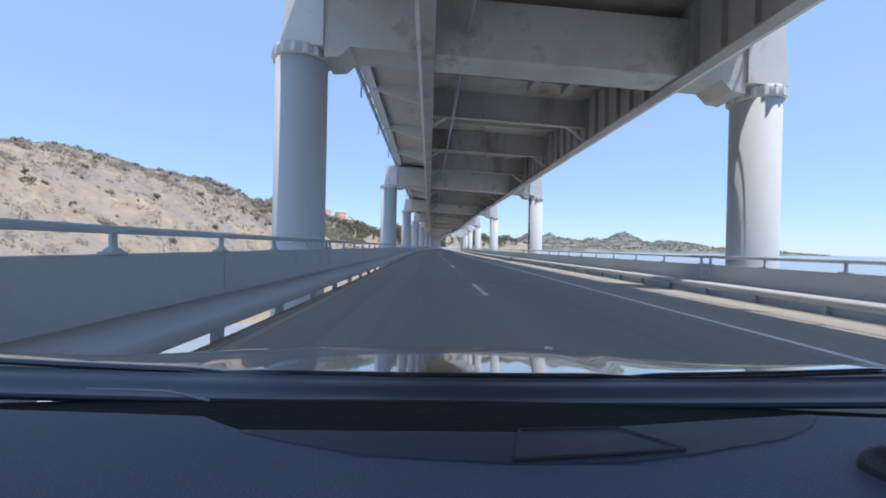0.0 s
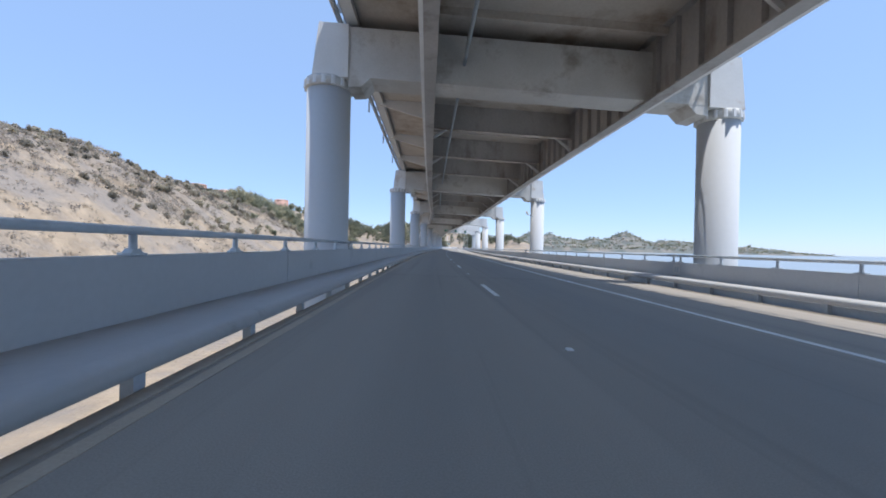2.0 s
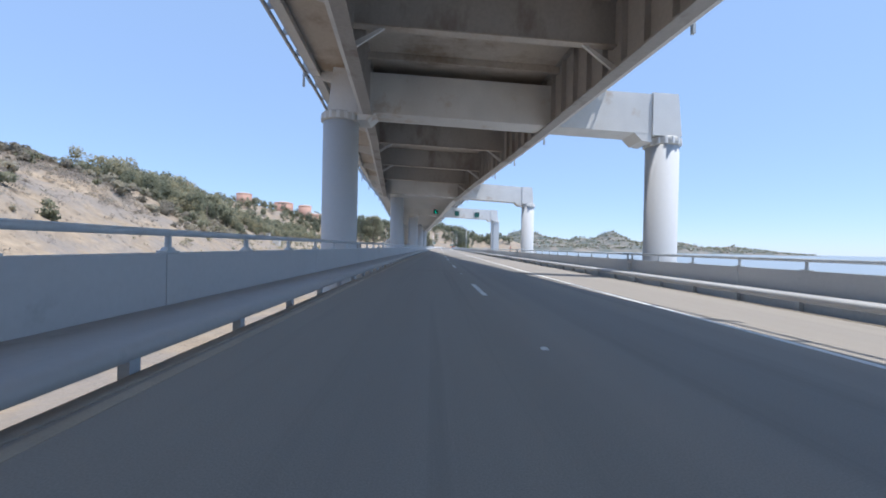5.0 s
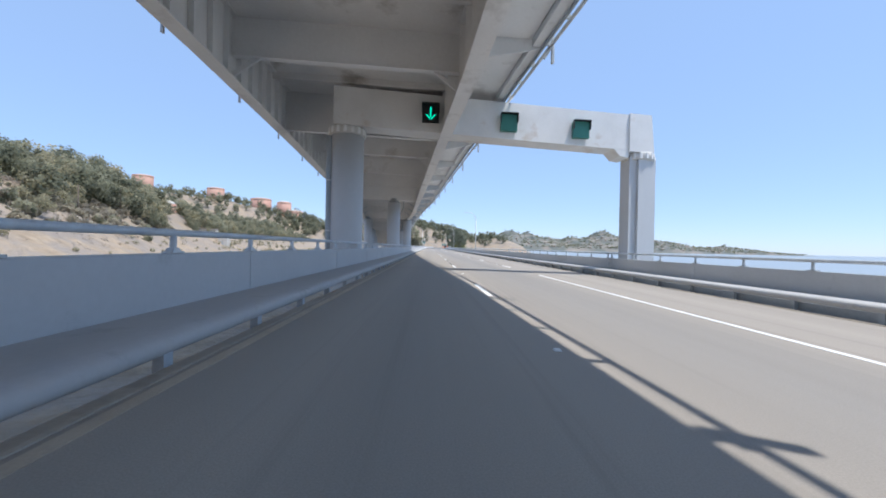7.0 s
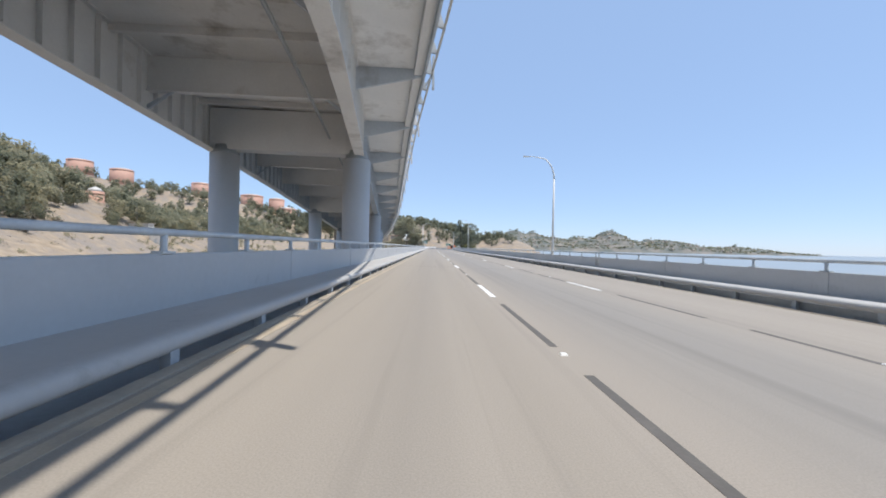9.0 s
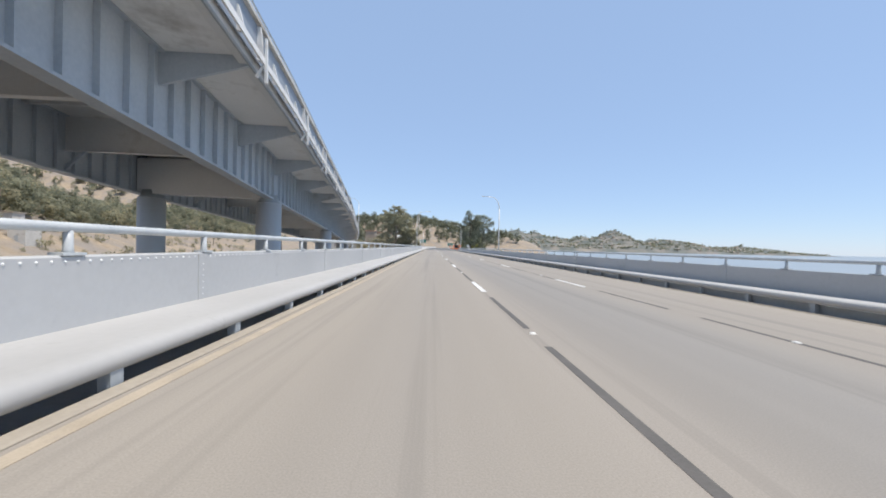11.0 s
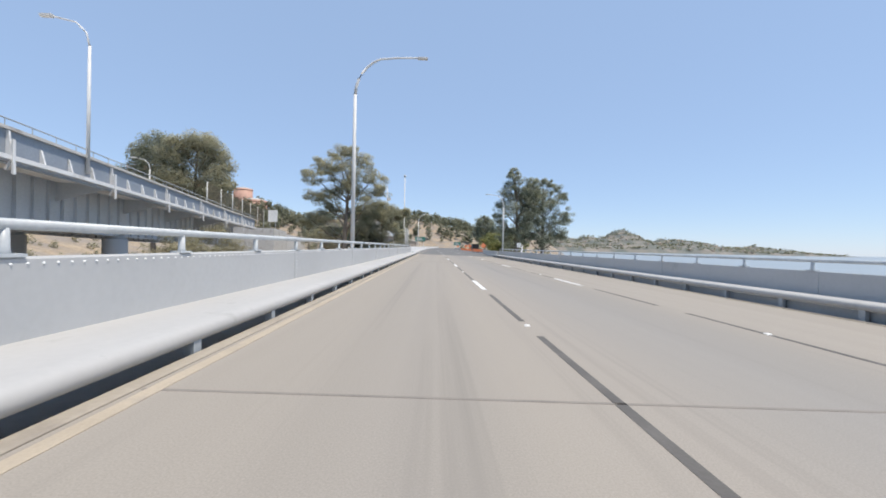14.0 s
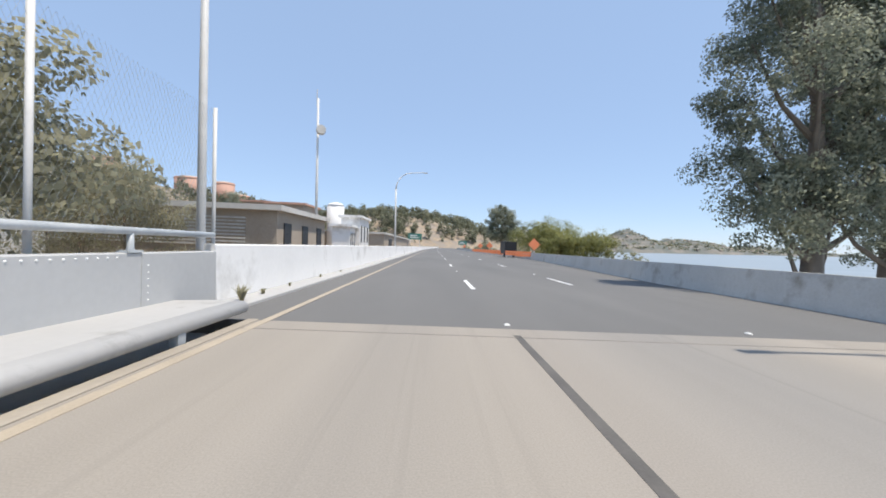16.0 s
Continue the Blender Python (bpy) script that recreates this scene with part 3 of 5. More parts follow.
# ---- land and water ----
RIDGE = ((-80, -60, 10), (-80, 60, 17.5), (-84, 100, 23.2), (-90, 136, 24.2), (-97, 173, 22.4), (-112, 222, 23.2), (-130, 280, 25.5), (-185, 380, 34), (-212, 440, 40), (-240, 505, 36), (-248, 556, 26), (-252, 605, 22), (-258, 690, 26), (-268, 760, 28), (-300, 1000, 30))
# oil tanks by (s, u, height of the ground, radius, height)
TANK_PLAN = ((925, -582, 117, 20, 14), (940, -526, 102, 19, 18), (955, -403, 90, 17, 12), (1061, -364, 76, 24, 20), (1064, -316, 70, 17, 20), (1050, -290, 44, 21, 26))
TURN = heading(230)
ORIGIN = at(205, 0)


def survey(s, u):
    """A place on the straight line that the roadway keeps past the bend."""
    d = s - 205
    return (ORIGIN.x + d * math.sin(TURN) + u * math.cos(TURN), ORIGIN.y + d * math.cos(TURN) - u * math.sin(TURN))


TANKS = [survey(a, b) + (c, d, e) for a, b, c, d, e in TANK_PLAN]
TANKS.append((-156, 467, 16, 4.2, 9))     # a small one low at the foot of the hill


def screens_tank(x, y, wide, ahead):
    """Whether a tree there would stand in the clearing before the small tank."""
    tx, ty = TANKS[-1][:2]
    return ty - ahead < y < ty + 8 and abs(x - tx * (y - 263) / (ty - 263)) < wide


TANK_RIDGE = [survey(a, b) + (c - 9,) for a, b, c in ((860, -760, 160), (900, -640, 136), (925, -582, 119), (940, -526, 104), (955, -403, 92), (1061, -364, 78), (1064, -316, 70), (1050, -280, 44), (1075, -200, 28))]


def land(x, y):
    """Ground height."""
    # nearest point of the left ridge
    best, h = 1e9, 0
    for (x0, y0, z0), (x1, y1, z1) in zip(RIDGE, RIDGE[1:]):
        dx, dy = x1 - x0, y1 - y0
        f = min(max(((x - x0) * dx + (y - y0) * dy) / (dx * dx + dy * dy), 0), 1)
        d = math.hypot(x - x0 - dx * f, y - y0 - dy * f)
        if d < best:
            best, h, w = d, z0 + (z1 - z0) * f, 0.55 * abs(x0 + dx * f)
    z = -5.5
    for (x0, y0, z0), (x1, y1, z1) in zip(TANK_RIDGE, TANK_RIDGE[1:]):
        if y < 600:
            break
        dx, dy = x1 - x0, y1 - y0
        f = min(max(((x - x0) * dx + (y - y0) * dy) / (dx * dx + dy * dy), 0), 1)
        d = math.hypot(x - x0 - dx * f, y - y0 - dy * f)
        g = max(0.0, 1 - d / 230)
        z = max(z, -5.5 + (z0 + (z1 - z0) * f + 5.5) * g * g * (3 - 2 * g))
    k = max(0.0, 1 - best / w)
    z = max(z, -5.5 + (h + 5.5) * (k * k * (3 - 2 * k)) ** 0.7)
    z += noise.fractal(Vector((x * 0.02, y * 0.02, 3)), 1.0, 2.0, 4) * (0.4 + 3.5 * k) + (noise.fractal(Vector((x * 0.07, y * 0.07, 9)), 0.8, 2.0, 3) * 2.2 * k * (1 - k) * 4 if y < 330 else 0)
    # the shore: water to the right, land ahead
    shore = min(max(-60 + (y - 18) * 1.25, -60), -10)
    ahead = min(max((y - 455) / 40, 0), 1)
    shore = shore + (45 - shore) * ahead + max(0, y - 560) * 0.12
    d = x - shore
    if d > 0:
        z = max(-14, z - d * 0.35) if ahead < 1 else max(-14, z - d * 0.3)
    # the road embankment past the bridge
    e = min(max((y - 478) / 12, 0), 1)
    c = at(min(max(y, 0), 1500), 4, 0)
    lat = abs(x - c.x)
    if e > 0:
        f = min(max((30 - lat) / 14, 0), 1)
        flat = -0.35
        z = z + (flat - z) * f * e
    # wooded hill ahead
    r = math.hypot((x + 60) / 250, (y - 1180) / 220)
    if r < 1:
        z = max(z, -2 + 58 * (1 - r * r) + noise.fractal(Vector((x * 0.008, y * 0.008, 7)), 1, 2, 4) * 6 * (1 - r))
    # bare tan knoll beside it
    r = math.hypot((x - 182) / 95, (y - 1150) / 110)
    if r < 1:
        z = max(z, -6 + 30 * (1 - r * r) ** 0.8 + noise.fractal(Vector((x * 0.02, y * 0.02, 5)), 1, 2, 4) * 5 * (1 - r))
    return z


xs = sorted(set([-3000, -2200, -1600, -1200, -1000] + list(range(-900, -300, 25)) + list(range(-300, 101, 6)) + list(range(101, 500, 25)) + [550, 650, 800, 1000]))
ys = sorted(set([-800, -500, -300, -200] + list(range(-150, 700, 8)) + list(range(700, 2000, 30)) + [2100, 2300, 2600, 3000, 3600, 4300]))
verts = [(x, y, land(x, y)) for y in ys for x in xs]
nx = len(xs)
faces = [(j * nx + i, j * nx + i + 1, (j + 1) * nx + i + 1, (j + 1) * nx + i) for j in range(len(ys) - 1) for i in range(nx - 1)]
me = bpy.data.meshes.new("ground")
me.from_pydata(verts, [], faces)
me.materials.append(M_LAND)
me.polygons.foreach_set("use_smooth", [True] * len(me.polygons))
tagged(new("ground", me), "dry grassy shore land with a steep brown hill", "ground", kind="structure")
me = bpy.data.meshes.new("water")
me.from_pydata([(-4900, -4900, -8), (4900, -4900, -8), (4900, 4900, -8), (-4900, 4900, -8)], [], [(0, 1, 2, 3)])
me.materials.append(M_WATER)
tagged(new("water", me), "calm blue-grey bay water under the bridge", "water", kind="structure")

# ---- plants ----
def leaf_cloud(npr, centres, radii, hearts, count, size, flat=0.85):
    """Leaf clusters as small bent quads through many round clumps at once; returns corners and their soft normals."""
    c = np.repeat(np.asarray(centres, float), count, axis=0)
    r = np.repeat(np.asarray(radii, float), count)[:, None]
    h = np.repeat(np.asarray(hearts, float), count, axis=0)
    z = np.repeat(np.broadcast_to(np.asarray(size, float), (len(radii),)), count)[:, None]
    n = len(c)

    def unit(v):
        return v / np.maximum(np.linalg.norm(v, axis=1, keepdims=True), 1e-6)
    d = unit(npr.normal(size=(n, 3)))
    p = c + d * r * npr.uniform(0.55, 1.0, (n, 1)) * np.array([1, 1, flat])
    soft = unit(d * 0.7 + unit(p - h) * 0.7 + np.array([0, 0, 0.25]) + npr.normal(size=(n, 3)) * 0.2)
    lie = unit(soft + npr.normal(size=(n, 3)) * 0.42)
    a = unit(np.cross(lie, npr.normal(size=(n, 3))))
    b = np.cross(lie, a)
    a *= z * npr.uniform(0.55, 1.1, (n, 1))
    b *= z * npr.uniform(0.4, 0.75, (n, 1))
    quad = np.stack([p - a, p - b, p + a, p + b * 0.8], axis=1).reshape(-1, 3)
    return quad, np.repeat(soft, 4, axis=0)


def leaf_mesh(name, clouds, material):
    """One mesh of all the leaf clusters."""
    vs = np.concatenate([q for q, _ in clouds])
    ns = np.concatenate([s for _, s in clouds])
    me = bpy.data.meshes.new(name)
    k = len(vs)
    me.vertices.add(k)
    me.vertices.foreach_set("co", vs.astype(np.float32).ravel())
    me.loops.add(k)
    me.loops.foreach_set("vertex_index", np.arange(k, dtype=np.int32))
    me.polygons.add(k // 4)
    me.polygons.foreach_set("loop_start", np.arange(0, k, 4, dtype=np.int32))
    me.update(calc_edges=True)
    me.polygons.foreach_set("use_smooth", np.ones(k // 4, dtype=bool))
    me.normals_split_custom_set_from_vertices(ns.astype(np.float32))
    me.materials.append(material)
    return me


# far hills across the bay
def far_range(name, label, x0, y0, x1, y1, heights, depth, seed, material):
    """A ridge of hills from one end to the other, with heights between, sloping to the water on both sides."""
    n, m = 160, 14
    a, b = Vector((x0, y0, 0)), Vector((x1, y1, 0))
    across = (b - a).normalized().cross(Vector((0, 0, 1)))
    vs, fs = [], []
    for i in range(n + 1):
        f = i / n
        h = glide(f, heights)
        for j in range(m + 1):
            w = (j / m - 0.5) * 2
            p = a.lerp(b, f) + across * (w * depth)
            k = max(0.0, 1 - abs(w)) ** 0.7
            q = noise.fractal(Vector((p.x * 0.006, p.y * 0.006, seed)), 0.9, 2.1, 5)
            vs.append((p.x, p.y, -9 + (h + 9) * k * (1 + 0.14 * q) + 9 * q * k))
    for i in range(n):
        for j in range(m):
            o = i * (m + 1) + j
            fs.append((o, o + 1, o + m + 2, o + m + 1))
    me = bpy.data.meshes.new(name)
    me.from_pydata(vs, [], fs)
    me.materials.append(material)
    far_spots = [v for i, v in enumerate(vs) if (i % (m + 1)) >= 8 and v[2] > -4]
    rng = random.Random(seed)
    hv, hf = [], []
    for _ in range(150):
        x, y, z = rng.choice(far_spots)
        x, y = x + rng.uniform(-9, 9), y + rng.uniform(-15, 15)
        w, d, t = rng.uniform(3.5, 7), rng.uniform(4, 8), rng.uniform(3, 6)
        o = len(hv)
        hv += [(x + a * w, y + b_ * d, z + c) for c in (-4, t) for a, b_ in ((-1, -1), (1, -1), (1, 1), (-1, 1))]
        hv += [(x - w, y, z + t + 3), (x + w, y, z + t + 3)]
        hf += [(o, o + 1, o + 5, o + 4), (o + 1, o + 2, o + 6, o + 5), (o + 2, o + 3, o + 7, o + 6), (o + 3, o, o + 4, o + 7), (o + 4, o + 5, o + 9, o + 8), (o + 6, o + 7, o + 8, o + 9), (o + 5, o + 6, o + 9), (o + 7, o + 4, o + 8)]
    npr = np.random.default_rng(seed)
    c = [Vector(rng.choice(far_spots)) + Vector((rng.uniform(-9, 9), rng.uniform(-15, 15), 3)) for _ in range(1600)]
    crest = [v for i, v in enumerate(vs) if i % (m + 1) == m // 2 and v[2] > 10]
    c += [Vector(rng.choice(crest)) + Vector((rng.uniform(-12, 12), rng.uniform(-20, 10), rng.uniform(1, 6))) for _ in range(260)]
    woods = leaf_mesh("far_woods", [leaf_cloud(npr, c, [rng.uniform(4, 10) for _ in c], [q - Vector((0, 0, 6)) for q in c], 16, 3.6)], M_WOOD)
    tagged(new("far_woods", woods), "dark trees scattered on the hills across the bay", "plants", kind="stuff")
    me2 = bpy.data.meshes.new("far_houses")
    me2.from_pydata(hv, [], hf)
    me2.materials.append(M_TAN)
    tagged(new("far_houses", me2), "pale houses scattered on the hills across the bay", "houses", kind="stuff")
    return tagged(new(name, me), label, "hills", kind="structure")


far_range("backdrop", "hazy tree-dotted hills across the bay", -509, 2764, 2491, 2764,
          ((0, 30), (0.15, 58), (0.22, 50), (0.326, 71), (0.363, 106), (0.393, 90), (0.418, 106), (0.436, 93), (0.459, 76), (0.486, 52), (0.508, 72), (0.53, 76), (0.545, 90), (0.553, 94), (0.566, 112), (0.575, 116), (0.582, 108), (0.592, 110), (0.604, 96), (0.615, 84), (0.63, 80), (0.65, 67), (0.675, 79), (0.707, 70), (0.74, 69), (0.768, 48), (0.798, 30), (0.837, 34), (0.877, 40), (0.91, 26), (0.949, 8), (1, -9)), 380, 5, M_FAR)


def tree(label, base, height, clumps, seed, leaf=M_LEAF, lean=0.0, trunk=0.35, count=420, size=0.3, group="", name="tree", fill=1.0, flat=0.85):
    """A tree with a tapered trunk, limbs to every clump, and a crown of leaf clusters. clumps: (dx, dy, z share, radius)."""
    rng = random.Random(seed)
    base = Vector(base)
    t = thing(name, label, "tree", group)
    bm = bmesh.new()
    pts = [base + Vector((lean * f * f + math.sin(f * 5 + seed) * 0.12 * height * 0.06, math.cos(f * 4 + seed) * 0.1, f * height * 0.92)) for f in (0, 0.15, 0.3, 0.45, 0.6, 0.75, 0.9, 1)]
    tube(bm, pts, [trunk * (1.25 - 1.15 * f) for f in (0, 0.15, 0.3, 0.45, 0.6, 0.75, 0.9, 1)], 10)
    part("trunk", bm, M_BARK, t)
    npr = np.random.default_rng(seed)
    clouds = []

    def near(k):
        return max(-1.4, min(1.4, rng.gauss(0, 1))) * k
    heart = base + Vector((0, 0, height * 0.55))
    for dx, dy, f, r in clumps:
        c = base + Vector((dx, dy, f * height))
        g = max(0.1, min(0.95, f - 0.12))
        root = base + Vector((lean * g * g, 0, g * height * 0.92))
        bm = bmesh.new()
        mid = root.lerp(c, 0.5) + Vector((0, 0, -0.25 * r))
        tube(bm, [root, mid, c + Vector((0, 0, 0.2 * r))], [trunk * 0.35, trunk * 0.22, 0.03], 6)
        part("limb", bm, M_BARK, t)
        balls = [c + Vector((near(0.56) * r, near(0.56) * r, near(0.42) * r)) for _ in range(18)]
        clouds.append(leaf_cloud(npr, balls, [r * fill * rng.uniform(0.28, 0.58) for _ in balls], [heart.lerp(c, 0.6)] * 18, count // 18, size, flat))
    me = leaf_mesh("crown", clouds, leaf)
    ob = new("crown", me)
    ob.parent = t
    return t


def to_top(s, u, z):
    """The height of a tree that stands there and reaches z."""
    return z - on_land(s, u).z


def on_land(s, u):
    p = at(s, u)
    return Vector((p.x, p.y, land(p.x, p.y) - 0.2))


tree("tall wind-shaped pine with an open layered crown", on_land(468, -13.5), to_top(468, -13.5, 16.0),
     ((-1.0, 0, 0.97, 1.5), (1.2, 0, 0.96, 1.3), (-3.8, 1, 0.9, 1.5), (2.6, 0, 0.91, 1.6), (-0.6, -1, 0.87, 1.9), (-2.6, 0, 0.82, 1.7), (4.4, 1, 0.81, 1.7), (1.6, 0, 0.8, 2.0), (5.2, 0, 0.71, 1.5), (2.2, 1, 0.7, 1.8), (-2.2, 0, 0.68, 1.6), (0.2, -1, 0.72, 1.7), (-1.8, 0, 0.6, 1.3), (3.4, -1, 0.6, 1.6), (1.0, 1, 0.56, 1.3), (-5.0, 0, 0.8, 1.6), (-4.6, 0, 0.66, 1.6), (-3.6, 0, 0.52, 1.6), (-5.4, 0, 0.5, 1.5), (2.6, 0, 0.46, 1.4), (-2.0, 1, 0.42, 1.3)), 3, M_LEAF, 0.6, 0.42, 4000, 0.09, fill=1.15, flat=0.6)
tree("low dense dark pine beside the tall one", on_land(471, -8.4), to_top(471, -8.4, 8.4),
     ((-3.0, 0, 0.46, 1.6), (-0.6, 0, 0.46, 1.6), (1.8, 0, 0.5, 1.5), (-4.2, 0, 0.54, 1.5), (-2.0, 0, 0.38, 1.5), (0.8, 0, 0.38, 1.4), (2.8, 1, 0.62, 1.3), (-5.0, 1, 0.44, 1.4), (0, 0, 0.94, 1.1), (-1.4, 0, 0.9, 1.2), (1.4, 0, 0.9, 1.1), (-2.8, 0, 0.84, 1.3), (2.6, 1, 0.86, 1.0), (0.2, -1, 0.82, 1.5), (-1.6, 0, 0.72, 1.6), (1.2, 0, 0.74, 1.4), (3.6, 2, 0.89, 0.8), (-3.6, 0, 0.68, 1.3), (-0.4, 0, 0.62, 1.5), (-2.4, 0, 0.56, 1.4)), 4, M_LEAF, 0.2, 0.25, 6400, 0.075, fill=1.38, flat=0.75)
tree("dark dense cypress standing by the shore", on_land(482, 15.7), to_top(482, 15.7, 16.4),
     ((-0.9, 0, 0.97, 0.9), (-0.6, 0, 0.92, 1.3), (0.4, 0, 0.86, 1.5), (-1.6, 0, 0.84, 1.4), (1.4, 0, 0.78, 1.5), (-2.2, 0, 0.76, 1.5), (0.2, 1, 0.74, 1.9), (-2.9, 0, 0.66, 1.6), (2.2, 0, 0.7, 1.5), (-1.0, -1, 0.64, 1.9), (2.4, 0, 0.6, 1.7), (-3.2, 0, 0.56, 1.4), (0.6, 0, 0.54, 1.9), (-2.2, 1, 0.48, 1.7), (1.8, -1, 0.46, 1.7), (-0.6, 0, 0.42, 1.6), (0.8, 0, 0.36, 1.4), (3.4, 0, 0.62, 1.6), (4.0, 0, 0.52, 1.7), (3.2, 1, 0.72, 1.3), (-2.6, 0, 0.4, 1.5), (3.4, 0, 0.42, 1.6), (-1.6, 0, 0.33, 1.4), (3.4, 0, 0.8, 1.4), (4.4, 0, 0.64, 1.7), (2.6, 0, 0.88, 1.2), (4.2, 0, 0.74, 1.5)), 5, M_LEAF2, -0.4, 0.4, 3200, 0.085, fill=0.97)
tree("broad dark cypress standing by the shore", on_land(484, 21.1), to_top(484, 21.1, 14.9),
     ((-1.0, 0, 0.95, 1.3), (0.9, 0, 0.96, 1.2), (2.2, 0, 0.9, 1.4), (-2.2, 0, 0.86, 1.5), (0, 1, 0.85, 1.8), (2.8, 0, 0.78, 1.6), (-2.6, 0, 0.74, 1.7), (0.8, -1, 0.74, 2.0), (3.4, 0, 0.66, 1.6), (-1.6, 0, 0.62, 2.0), (1.6, 0, 0.58, 2.0), (3.2, 0, 0.52, 1.7), (-2.4, 1, 0.5, 1.8), (0.4, 0, 0.46, 1.9), (-3.2, 0, 0.6, 1.5), (2.2, 0, 0.4, 1.6), (-3.8, 0, 0.7, 1.5), (-4.4, 0, 0.54, 1.7), (-3.2, 0, 0.42, 1.6), (3.8, 0, 0.44, 1.5), (0, 0, 0.34, 1.6), (-3.4, 0, 0.8, 1.5), (3.6, 0, 0.82, 1.2), (-2.4, 0, 0.94, 1.2), (-4.4, 0, 0.84, 1.3), (4.6, 0, 0.62, 1.4)), 6, M_LEAF2, 0.2, 0.4, 3200, 0.085, fill=0.97)
tree("large rounded olive-green eucalyptus", on_land(510, -61), to_top(510, -61, 29),
     ((0, 0, 0.94, 3.0), (-3.5, 0, 0.9, 3.0), (3.2, 0, 0.9, 3.0), (-6, 0, 0.8, 3.2), (5.6, 0, 0.8, 3.2), (0, 2, 0.8, 4.0), (-4, 0, 0.68, 3.8), (3.4, 0, 0.68, 4.0), (7.0, 0, 0.62, 3.0), (-7, 0, 0.62, 3.0), (0, 0, 0.58, 3.8), (5, 0, 0.52, 3.2), (-4.5, 0, 0.5, 3.4)), 7, M_LEAF, 0.2, 0.7, 3600, 0.24, fill=1.5)
tree("darker eucalyptus beside the large one", on_land(512, -73), to_top(512, -73, 29),
     ((0, 0, 0.94, 3.0), (-3, 0, 0.86, 3.2), (3.6, 0, 0.86, 3.0), (0, 0, 0.76, 3.8), (-5, 0, 0.72, 3.2), (5, 0, 0.7, 3.2), (-3, 0, 0.6, 3.6), (3, 0, 0.58, 3.6), (7, 0, 0.56, 2.6)), 8, M_LEAF2, 0.0, 0.6, 3600, 0.24, fill=1.5)
for i, (s, u, z, r) in enumerate(((534, 19.5, 5.6, 3.0), (539, 23, 7.0, 3.8), (545, 26.5, 6.2, 3.6), (528, 25.5, 4.8, 3.0), (553, 21.5, 6.6, 3.6), (526, 20, 3.4, 2.4))):
    tree("yellow-green leafy bush by the road", on_land(s, u), to_top(s, u, z), ((0, 0, 0.75, r * 0.8), (-r * 0.6, 0, 0.55, r * 0.7), (r * 0.6, 0, 0.55, r * 0.7), (0, 0.5, 0.4, r * 0.9)), 20 + i, M_BUSH, 0, 0.08, 2600, 0.13, "bushes by the road", "bush")

for i, (s, u, z, r) in enumerate(((487, -15.5, 5.2, 2.4), (489, -19.5, 6.4, 3.0), (492, -24, 6.0, 3.0), (452, -24, 3.0, 2.6), (440, -20, 1.8, 2.4))):
    tree("olive-green leafy bush behind the fence", on_land(s, u), to_top(s, u, z), ((0, 0, 0.85, r * 0.7), (-r * 0.6, 0, 0.7, r * 0.7), (r * 0.6, 0, 0.7, r * 0.7), (0, 0.5, 0.5, r)), 30 + i, M_BUSH2, 0, 0.1, 4000, 0.075, "bushes behind the fence", "bush")
for i, (s, u, z) in enumerate(((566, -50, 14.6), (570, -46, 13.4))):
    tree("dark rounded tree behind the low sheds", on_land(s, u), to_top(s, u, z), ((0, 0, 0.9, 1.6), (-1.6, 0, 0.78, 1.9), (1.6, 0, 0.8, 1.7), (0, 0, 0.68, 2.2), (-2.0, 0, 0.56, 1.9), (2.0, 0, 0.56, 1.9), (0, 0, 0.42, 2.0)), 51 + i, M_LEAF2, 0.2, 0.3, 1600, 0.16, "dark trees behind the sheds", fill=1.2)
tree("tall dark tree beside the road ahead", on_land(640, 30), to_top(640, 30, 20), ((0, 0, 0.93, 2.6), (-3.2, 0, 0.84, 3.0), (2.8, 0, 0.82, 3.0), (0, 0, 0.74, 3.8), (4.6, 0, 0.66, 3.2), (-4.4, 0, 0.66, 3.0), (1, 0, 0.56, 3.8), (-3.6, 0, 0.5, 3.2), (5.0, 0, 0.5, 3.2), (0, 0, 0.42, 3.4)), 41, M_LEAF2, 0.3, 0.5, 3000, 0.25, fill=1.2)


def wood(name, label, spots, seed, material, cards, size, balls=5, kind="stuff"):
    """Many trees or bushes as one mass of rounded crowns: (x, y, height, radius)."""
    rng = random.Random(seed)
    npr = np.random.default_rng(seed)
    centres, radii, hearts, sizes = [], [], [], []
    for x, y, h, r in spots:
        z = land(x, y)
        for c in range(balls):
            up = 0.25 + 0.55 * c / (balls - 1)
            wide = 0.5 if c < balls - 1 else 0.12
            centres.append((x + rng.gauss(0, wide) * r * 0.8, y + rng.gauss(0, wide) * r * 0.8, z + h * (up + rng.uniform(-0.06, 0.06))))
            radii.append(r * rng.uniform(0.48, 0.66))
            hearts.append((x, y, z + h * 0.35))
            sizes.append(size * r)
    me = leaf_mesh(name, [leaf_cloud(npr, centres, radii, hearts, cards, sizes)], material)
    return tagged(new(name, me), label, "plants", kind=kind)


def scrub(name, label, spots, seed, material):
    """Low dry bushes hugging the slope, as one mass of small twig clusters: (x, y, height, radius)."""
    npr = np.random.default_rng(seed)
    c = np.array([(x, y, land(x, y) + 0.05) for x, y, h, r in spots])
    r = np.array([r for x, y, h, r in spots])
    h = np.array([h for x, y, h, r in spots])
    clouds = [leaf_cloud(npr, c, r, c - np.array([0, 0, 1.5]), 18, 0.15 + 0.07 * h, 0.55)]
    tagged(new(name, leaf_mesh(name, clouds, material)), label, "plants", kind="stuff")


